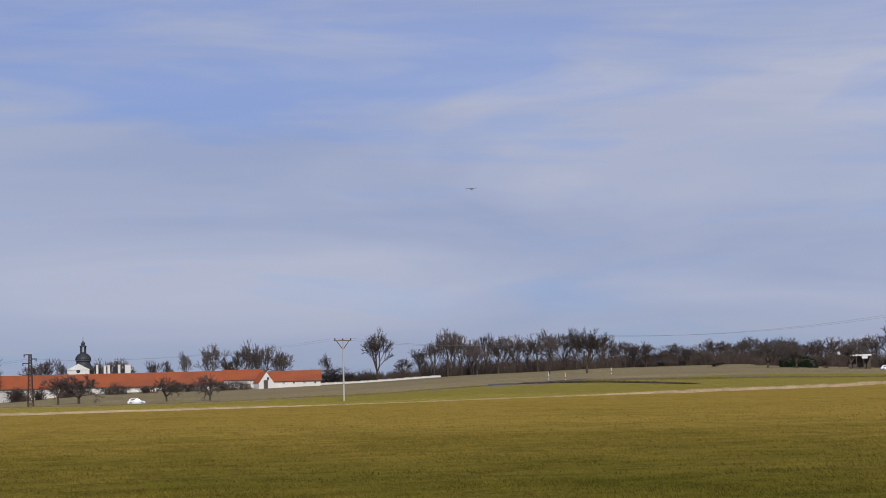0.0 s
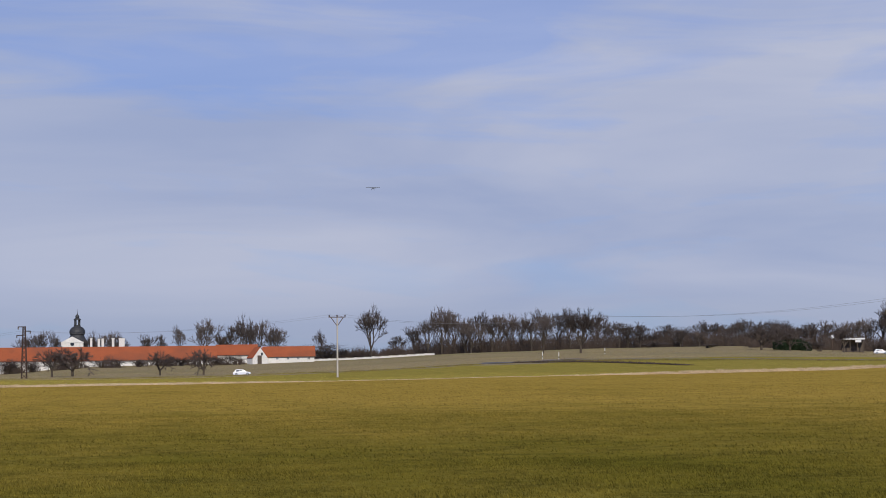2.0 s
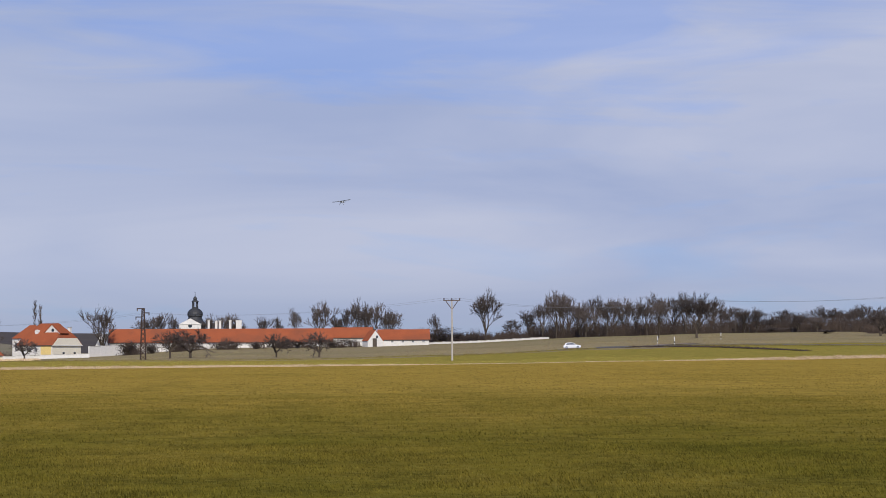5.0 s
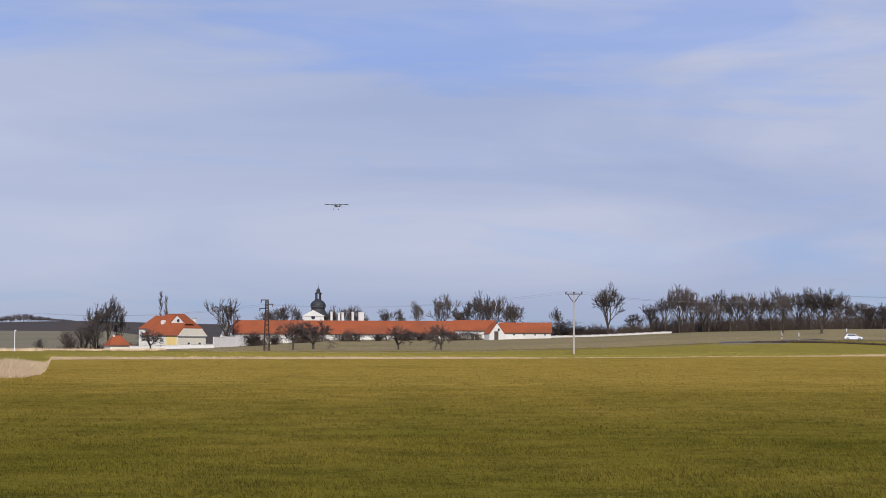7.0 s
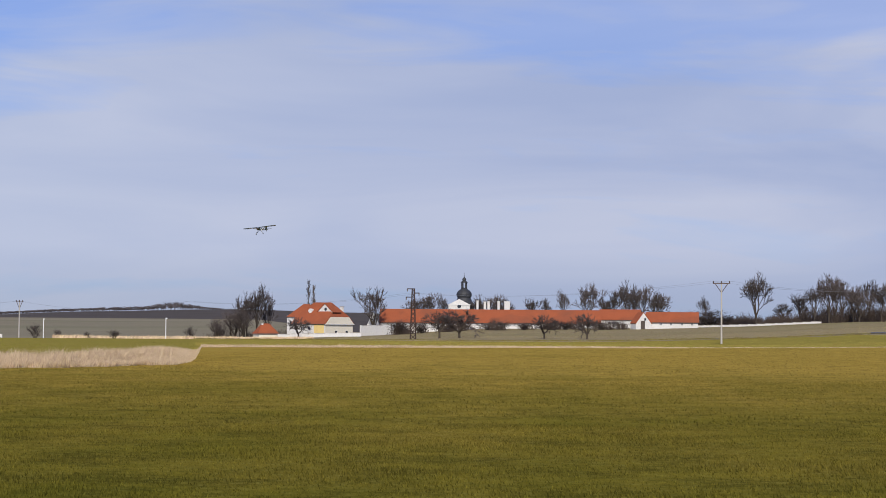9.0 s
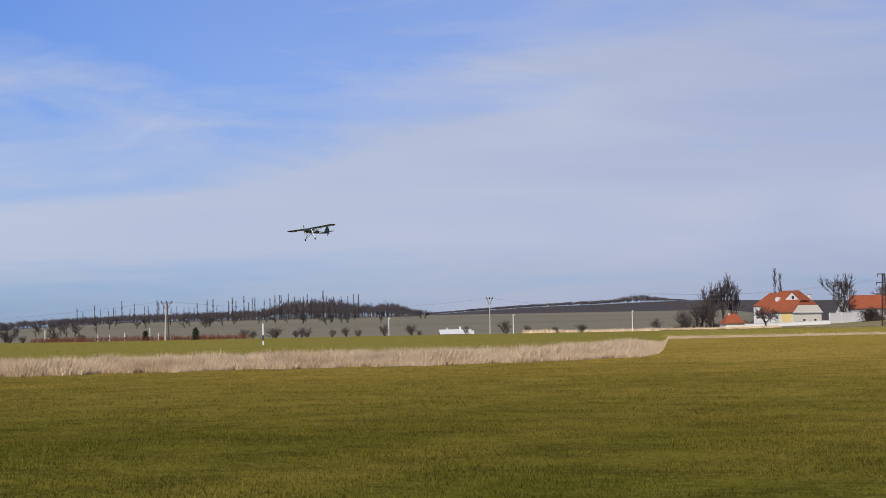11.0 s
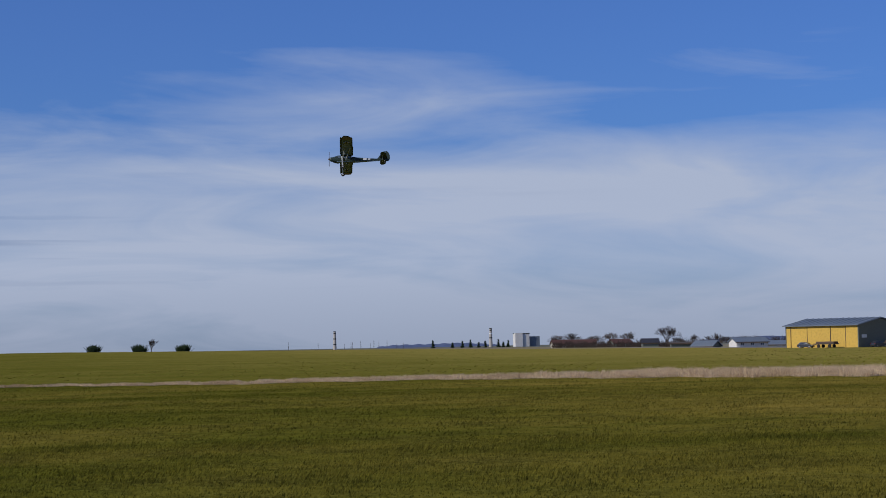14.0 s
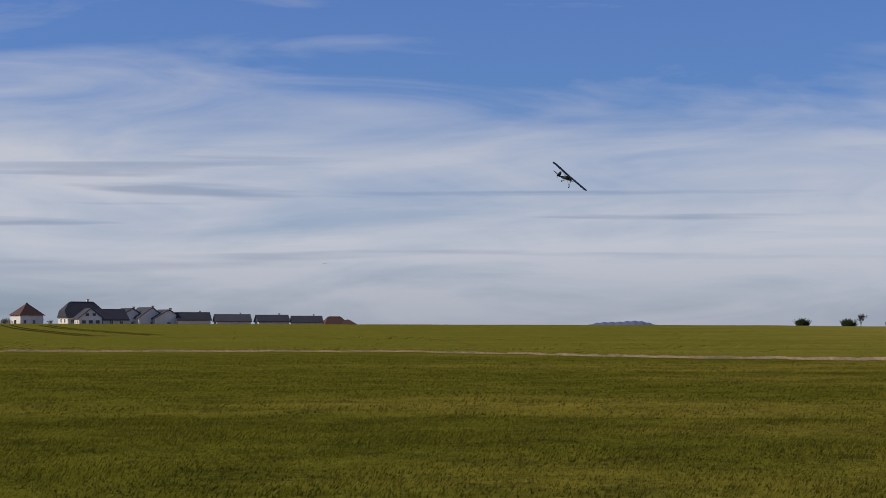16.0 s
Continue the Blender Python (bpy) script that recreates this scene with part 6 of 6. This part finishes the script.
def tufts(name, n, az0, az1, near, far, h, w, mat, label, seed, rows=0.0):
    """Low tufts over a field, thinning with distance; rows gathers them into drilled rows."""
    rng = np.random.RandomState(seed)
    v, f = [], []
    az, u, j = rng.uniform(az0, az1, n), rng.uniform(0, 1, n) ** 1.5, rng.normal(0, 1, (n, 4))
    for a, b, g in zip(az.tolist(), u.tolist(), j.tolist()):
        d = near(a) + (far(a) - near(a)) * b
        if rows:
            d = round(d / rows) * rows + g[3] * rows * 0.12
        p = spot(a, d)
        patch = 0.75 + 0.7 * noise.noise(Vector((p.x * 0.02, p.y * 0.05, 2)))
        hh, ww = h * max(0.25, patch) * (0.7 + 0.3 * abs(g[0])), w * (0.6 + 0.4 * abs(g[1]))
        dx, dy = ww * math.cos(radians(a)), -ww * math.sin(radians(a))
        s = len(v)
        v.extend(((p.x - dx, p.y - dy, p.z - 0.03), (p.x + dx, p.y + dy, p.z - 0.03), (p.x + g[2] * ww, p.y + 0.4 * ww, p.z + hh)))
        f.append((s, s + 1, s + 2))
    tagged(pieces(name, v, f, mat), label, "grass", kind="stuff")


tufts("field_tufts", 42000, -8, 22, lambda a: green(a) + 8, lambda a: field(a) - 10, 0.12, 0.13, STUBBLE, "straw and brown stubble tufts over the fallow field", 61)
tufts("wheat_tufts", 14000, -106, -56, lambda a: edge(a) + verge(a) + 2, lambda a: 440, 0.045, 0.16, WHEAT_TUFT, "low green tufts of young winter wheat", 62, 6.0)
tufts("wheat_tufts", 12000, -56, -12, lambda a: edge(a) + verge(a) + 2, lambda a: 410, 0.07, 0.14, WHEAT_TUFT, "low green tufts of young winter wheat", 63, 9.0)
tufts("wheat_tufts", 14000, -12, 20, lambda a: edge(a) + verge(a) + 2, lambda a: 410, 0.09, 0.14, PALE_WHEAT, "low yellowish tufts of thin winter wheat", 65, 9.0)
tufts("far_dry_grass", 5200, -16.2, -8.4, lambda a: 444 + 3 * math.sin(a * 5), lambda a: 452, 0.95, 0.14, DRY_GRASS, "bleached dry grass at the far edge of the wheat", 64)


# ---- mown grass blades ----
def lawn_blades():
    rng = np.random.RandomState(11)
    V, F = [], []
    count = 0
    for n, a0, a1, d0, d1, h, w in ((300000, -106, 24, 18, 34, 0.036, 0.011), (240000, -106, 24, 34, 70, 0.042, 0.018), (90000, -106, -11, 70, 118, 0.05, 0.028),
                                    (40000, -14, 24, 70, 150, 0.06, 0.028), (40000, -10, 24, 150, 360, 0.07, 0.05)):
        az = np.radians(rng.uniform(a0, a1, n))
        d = np.sqrt(rng.uniform(0, 1, n) * (d1 * d1 - d0 * d0) + d0 * d0)
        lim = np.interp(np.degrees(az), sorted(EDGE), [EDGE[k] for k in sorted(EDGE)]) + 1.0
        keep = d < lim
        az, d = az[keep], d[keep]
        n = len(d)
        x, y = d * np.sin(az), d * np.cos(az)
        patch = 0.8 + 0.35 * np.sin(x * 0.9 + 1.3 * np.sin(y * 0.7)) * np.sin(y * 1.1 + x * 0.23)
        z = np.array([ground(a, b) for a, b in zip(x, y)]) if d1 > 118 else np.zeros(n)
        hh = h * rng.uniform(0.55, 1.35, n) * patch
        t = rng.uniform(0, 2 * np.pi, n)
        ww = w * rng.uniform(0.6, 1.5, n)
        lean = (rng.normal(0, 0.28, (n, 2)) + np.array((-0.25, 0.6))) * hh[:, None]
        dx, dy = np.cos(t) * ww, np.sin(t) * ww
        tri = np.stack([np.stack([x - dx, y - dy, z - 0.01], 1), np.stack([x + dx, y + dy, z - 0.01], 1), np.stack([x + lean[:, 0] + dx * 0.3, y + lean[:, 1] + dy * 0.3, z + hh], 1)], 1)
        V.append(tri.reshape(-1, 3))
        F.append(np.arange(n * 3).reshape(-1, 3) + count)
        count += n * 3
    v = np.concatenate(V)
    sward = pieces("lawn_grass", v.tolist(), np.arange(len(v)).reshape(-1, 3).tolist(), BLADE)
    tagged(sward, "short mown olive-green grass of the airfield lawn", "grass", kind="stuff")


lawn_blades()

# ---- shrubs, firs and woods beyond the rim ----
def fir(az, d, top, label):
    rng = random.Random(int(az * 100))
    p = spot(az, d)
    h = EYE.z + d * math.tan(radians(top)) - p.z
    t = thing("fir_tree", facing(az, d), label, "tree", "firs")
    part("trunk", lathe(B(), [(0.16, -0.3), (0.03, h * 0.97)], 8), BARK, t)
    w = Wood()
    for k in range(150):
        u = rng.uniform(0.05, 1.0)
        a = rng.random() * 2 * math.pi
        r = h * 0.36 * (1.02 - u) * rng.uniform(0.7, 1.1) + 0.1
        o = Vector((0, 0, h * u))
        e = o + Vector((math.cos(a) * r, math.sin(a) * r, -0.25 * r))
        w.stick(o, e, 0.12, 0.02, 3)
        for _ in range(5):
            q = o.lerp(e, rng.uniform(0.3, 1))
            w.stick(q, q + Vector((rng.gauss(0, 0.3), rng.gauss(0, 0.3), rng.gauss(-0.1, 0.15))), 0.09, 0.02, 3)
    pieces("crown", w.v, w.f, NEEDLE, t)


fir(-26.13, 412, 0.14, "small dark green fir on the airfield rim")
fir(-27.63, 414, 0.06, "small dark green fir on the airfield rim")
for k, (az, top, w) in enumerate(((-24.7, 0.08, 2.5), (-24.45, 0.05, 2.6), (-23.75, 0.12, 4.5), (-23.1, 0.02, 2.2), (-22.95, 0.12, 2.4), (-22.75, 0.1, 2.6), (-22.0, 0.02, 1.8), (-21.55, 0.1, 2.4), (-21.2, 0.02, 2.0), (-20.4, 0.13, 2.6), (-19.55, 0.14, 3.2), (-19.35, -0.05, 1.6),
                                  (-16.7, 0.2, 3.6), (-16.1, 0.06, 2.2), (-15.2, -0.02, 2.0), (-14.4, 0.04, 3.0), (-12.1, 0.18, 3.0), (-11.2, 0.25, 4.0), (-30.3, 0.1, 3.6), (-29.6, 0.02, 3.0), (-31.7, 0.18, 5.0), (-33.8, 0.12, 4.0), (-36.9, 0.06, 3.0), (-36.2, 0.04, 3.0), (-35.2, 0.2, 4.0), (-34.4, 0.02, 2.2), (-32.4, 0.1, 3.0), (-17.9, 0.06, 2.0), (-31.2, 0.0, 2.5))):
    tree_at("bush%d" % (k % 3), az, 425 + (k * 37) % 50, top=top, width=w, label="dark leafless bush on the airfield rim", group="rim bushes", category="bush", sink=0.3)
for az, d, top, w in ((-75.73, 445, 0.16, 3.6), (-74.37, 445, 0.19, 3.8), (-73.07, 445, 0.14, 3.8)):
    p = spot(az, d)
    rng = random.Random(int(-az * 10))
    t = thing("bush", facing(az, d), "dense dark rounded bush on the skyline", "bush", "skyline bushes")
    wd = Wood()
    for k in range(420):
        a = rng.random() * 2 * math.pi
        q = Vector((math.cos(a) * rng.uniform(0, w * 0.42), math.sin(a) * rng.uniform(0, w * 0.42), rng.uniform(0, 0.7)))
        e = q + Vector((q.x * 0.25 + rng.gauss(0, 0.25), q.y * 0.25 + rng.gauss(0, 0.25), rng.uniform(0.4, 1.1) * (1.25 - q.xy.length / (w * 0.5) * 0.6)))
        wd.stick(q - Vector((0, 0, 0.3)), e, 0.07, 0.03, 3)
    pieces("crown", wd.v, wd.f, NEEDLE, t)
tree_at("park0", -74.02, 446, top=0.35, width=2.6, label="small bare tree on the skyline", group="skyline bushes")
tree_at("park2", -58.38, 640, top=0.45, width=8.0, label="rounded bare birch beside the sheds", group="airfield trees")
for az, top, w in ((-60.1, 0.3, 6), (-59.6, 0.3, 6), (-61.2, 0.3, 7), (-61.7, 0.25, 6), (-57.6, 0.2, 4), (-56.9, 0.22, 4), (-60.6, 0.22, 6)):
    tree_at("park%d" % (int(w * 7) % 5), az, 680, top=top, width=w, label="bare tree behind the airfield sheds", group="airfield trees")
for k, az in enumerate((-64.9, -64.6, -64.35, -64.1, -63.9, -63.5, -63.35, -63.2, -65.5)):
    fir(az, 1200 + k, 0.10 + 0.04 * (k % 3), "small dark conifer on the distant skyline")
for k, az in enumerate((-68.2, -67.95, -67.7, -67.4, -67.15, -66.9, -66.6, -69.0, -69.9, -66.4, -68.0, -67.3)):
    tree_at("poplar%d" % (k % 2), az, 1400, top=0.12 + 0.04 * (k % 3), width=5, label="distant bare poplar on the skyline", group="skyline poplars")

for az, d, h, w in ((17.45, 604, 4.2, 5.5), (17.85, 606, 4.6, 6.0), (18.15, 603, 3.2, 4.0)):
    rng = random.Random(int(az * 100))
    t = thing("evergreen_bush", facing(az, d), "dense dark evergreen bush at the woodland edge", "bush", "evergreen bushes")
    wd = Wood()
    for k in range(700):
        a, q = rng.random() * 2 * math.pi, rng.random() ** 0.5 * w * 0.48
        o = Vector((math.cos(a) * q, math.sin(a) * q, rng.uniform(0, h * 0.75 * (1 - (q / w) ** 2))))
        wd.tip(o - Vector((0, 0, 0.3)), o + Vector((rng.gauss(0, 0.35), rng.gauss(0, 0.35), rng.uniform(0.3, 1.0))), 0.16)
    pieces("crown", wd.v, wd.f, NEEDLE, t)
brush("red_scrub", scatter(420, -31.0, -24.6, 405, 425, 21), 1.7, RED_TWIG, "low reddish leafless scrub along the airfield rim", "undergrowth", r=0.04)
brush("sheds_hedge", scatter(420, -61.8, -57.8, 600, 630, 22), 3.0, THICKET, "dark leafless hedge in front of the sheds", "undergrowth", r=0.07)
brush("far_road_hedge", scatter(700, -58, -38, 1500, 1600, 23), 6.0, FAR_WOOD, "dark band of hedges along the village", "undergrowth", r=0.16)
brush("estate_hedge", scatter(200, -103.5, -99.6, 505, 530, 24), 2.6, THICKET, "dark leafless hedge beside the estate", "undergrowth", r=0.06)


def far_wood(az0, az1, d0, d1, n, h, seed, label, profile=None, thick=0.26, wide=1.6):
    rng = random.Random(seed)
    w = Wood()
    for k in range(n):
        az = rng.uniform(az0, az1)
        d = rng.uniform(d0, d1)
        hh = h * (profile(az) if profile else 1.0) * rng.uniform(0.6, 1.0)
        p = spot(az, d)
        w.stick(p - Vector((0, 0, 0.5)), p + Vector((0, 0, hh * 0.8)), 0.2, 0.14, 3)
        for _ in range(7):
            q = p + Vector((0, 0, hh * rng.uniform(0.25, 0.75)))
            e = q + Vector((rng.gauss(0, wide), rng.gauss(0, wide), hh * rng.uniform(0.12, 0.4)))
            w.stick(q, e, thick, thick * 0.45, 3)
    tagged(pieces("far_wood", w.v, w.f, FAR_WOOD), label, "woodland", kind="stuff")


far_wood(-30.5, -19.3, 1500, 1620, 1500, 9.0, 31, "brown leafless wood on the far slope", lambda a: float(np.interp(a, (-30.5, -27, -24.2, -23.2, -22.0, -21.2, -20.2, -19.3), (0.6, 0.8, 1.0, 1.9, 1.9, 1.3, 1.4, 0.5))))
far_wood(-19.5, -11.2, 2900, 3000, 520, 8.5, 32, "dark leafless wood on the far ridge", lambda a: float(np.interp(a, (-19.5, -17.5, -16, -13.5, -12.6, -12.2, -11.6, -11.2), (0.3, 0.5, 0.6, 0.9, 1.7, 1.2, 0.4, 0.2))), 0.55, 3.2)
far_wood(-37, -29, 1500, 1650, 600, 7.0, 33, "thin line of leafless trees on the far slope")
far_wood(2.0, 7.0, 1500, 1700, 700, 9.0, 34, "dark leafless wood on the far ridge")
pr = random.Random(12)
for k in range(52):
    az = -29.65 + (k / 51) ** 0.9 * 8.4 + pr.uniform(-0.1, 0.1) if k else -29.65
    top = np.interp(az, (-29.7, -26, -22, -21.3), (0.88, 0.98, 1.15, 1.28)) * pr.uniform(0.76, 1.05)
    tree_at("poplar%d" % (k % 2), az, 1480 + pr.uniform(0, 40), top=top, width=pr.uniform(3.4, 5.0), label="tall slim bare poplar above the far wood", group="far poplars")
for k in range(34):
    az = pr.uniform(-29, -18.8)
    tree_at("far%d" % (k % 3), az, pr.uniform(1150, 1380), height=pr.uniform(5, 8), width=pr.uniform(6, 9), label="small bare tree along the far field", group="far field trees")


def hill(az0, az1, d, top, label):
    """A low wooded hill on the horizon, its distance haze painted into the colour."""
    v, f = [], []
    n = 48
    for k in range(n + 1):
        u = k / n
        az = az0 + (az1 - az0) * u
        e = math.sin(math.pi * u) ** 0.7 * top * (0.85 + 0.15 * math.sin(u * 9 + 1)) + 0.012 * math.sin(u * 60)
        for j, (dd, q) in enumerate(((d - 250, -0.1), (d - 120, e * 0.7), (d, e), (d + 150, e * 0.6), (d + 300, -0.1))):
            p = EYE + ray(az, q) * dd
            v.append((p.x, p.y, p.z if 0 < j < 4 else -2))
    for k in range(n):
        for j in range(4):
            i = k * 5 + j
            f.append((i, i + 5, i + 6, i + 1))
    return tagged(pieces("distant_hill", v, f, HAZED_HILL, smooth=True), label, "hill", kind="structure")


hill(-82.2, -80.0, 4200, 0.18, "wooded hill on the horizon coloured blue for haze")
hill(-50.5, -37.0, 4200, 0.36, "long wooded hill on the horizon coloured blue for haze")
hill(-57.5, -48.5, 4300, 0.18, "low hill on the horizon coloured blue for haze")
hill(-67.2, -63.5, 3600, 0.10, "low rise on the horizon in a painted haze colour")
hill(0.5, 5.5, 4200, 0.62, "wooded ridge behind the park coloured blue for haze")

# ---- a far bird ----
bird = thing("bird", pose(0, 0, 0), "small dark bird gliding far off", "bird")
part("body", loft(B(), [(0.22, 0.02, -0.02, 0.02), (0.1, 0.05, -0.05, 0.04), (-0.1, 0.04, -0.04, 0.03), (-0.28, 0.05, -0.005, 0.005)], 8), BIRD, bird)
for s in (-1, 1):
    part("wing", solid(B(), [(s * 0.03, 0.08), (s * 0.35, 0.12), (s * 0.62, -0.02), (s * 0.3, -0.08), (s * 0.03, -0.06)], 2, 0.0, 0.015), BIRD, bird)


# ---- what moves ----
FLIGHT = (  # seconds, bearing, elevation, distance, heading, pitch, bank
    (0, 8.05, 6.11, 370, -165, 0, 2),
    (0.5, 7.36, 5.77, 357, -165, 0, 0),
    (1, 6.68, 5.65, 343, -165, 0, 8),
    (1.5, 5.99, 5.66, 330, -165, 0, 7),
    (2, 5.13, 5.51, 317, -165, 0, -1),
    (2.5, 4.32, 5.30, 303, -165, 0, -1),
    (3, 3.46, 5.13, 289, -165, 0, -1),
    (5.5, -0.13, 4.59, 221, -165, 0, 8),
    (6, -1.02, 4.62, 207, -165, 0, 7),
    (6.5, -2.01, 4.57, 193, -165, 0, 5),
    (7, -3.27, 4.27, 179, -165, 0, -1),
    (7.5, -4.56, 3.97, 165, -165, 0, 5),
    (8, -6.16, 3.81, 152, -165, 0, 4),
    (8.2, -6.86, 3.68, 147, -165, 0, 4),
    (10.3, -17.04, 2.94, 94, -167, 1, 9),
    (10.5, -18.39, 3.00, 88.9, -167, 1, 8),
    (11, -22.60, 3.09, 77.1, -165, 3, 5),
    (11.5, -27.45, 3.48, 70.0, -166, 3, -2),
    (12, -33.87, 3.98, 61.3, -168, 1, -0),
    (12.5, -40.61, 4.35, 57.4, -171, 2, -2),
    (13, -48.98, 4.47, 53.2, -174, 3, 1),
    (13.5, -57.78, 5.02, 52.0, -173, 2, 9),
    (14, -68.08, 5.83, 52.7, -158, 1, 21),
    (14.5, -77.59, 5.82, 55.7, -137, 1, 34),
    (15, -84.46, 5.14, 68.6, -100, -9, 33),
    (15.5, -85.22, 4.59, 83.1, -92, -1, 21),
    (16, -82.71, 4.55, 92.6, -55, -2, 39),
)


def flying(az, el, d, heading, pitch, bank):
    m = Matrix.Rotation(radians(-heading), 4, "Z") @ Matrix.Rotation(radians(pitch), 4, "X") @ Matrix.Rotation(radians(bank), 4, "Y")
    return Matrix.Translation(EYE + d * ray(az, el)) @ m


def motions():
    walk(AIRCRAFT, [(r[0], flying(*r[1:])) for r in FLIGHT])
    walk(PROPELLER, [(k * 0.1, pose(0, 0.432, -0.082, 0, (k * 77) % 360, 0)) for k in range(161)])
    drive = ((0, -2.25), (0.75, -1.1), (1.5, 0.08), (2, 1.1), (2.5, 2.12), (3, 3.25), (5.3, 8.35), (6, 10.0), (6.5, 11.15), (7, 12.35), (8, 14.65), (10, 19.2), (13, 26.0), (16, 32.8))  # seconds, bearing
    rows = []
    for t, az in drive:
        p, q = spot(az, 430), spot(az + 0.4, 430)
        rows.append((t, pose(p.x, p.y, p.z + 0.02, 0, -math.degrees(math.atan2(q.z - p.z, (q - p).xy.length)), -az)))
    walk(CAR, rows)
    walk(bird, [(t, flying(a, e, 420, -100, 0, 5)) for t, a, e in ((0.0, -86.5, 2.6), (8.0, -88.0, 2.3), (15.0, -89.8, 1.98), (15.5, -89.97, 1.92), (16.0, -90.2, 1.9))])


motions()
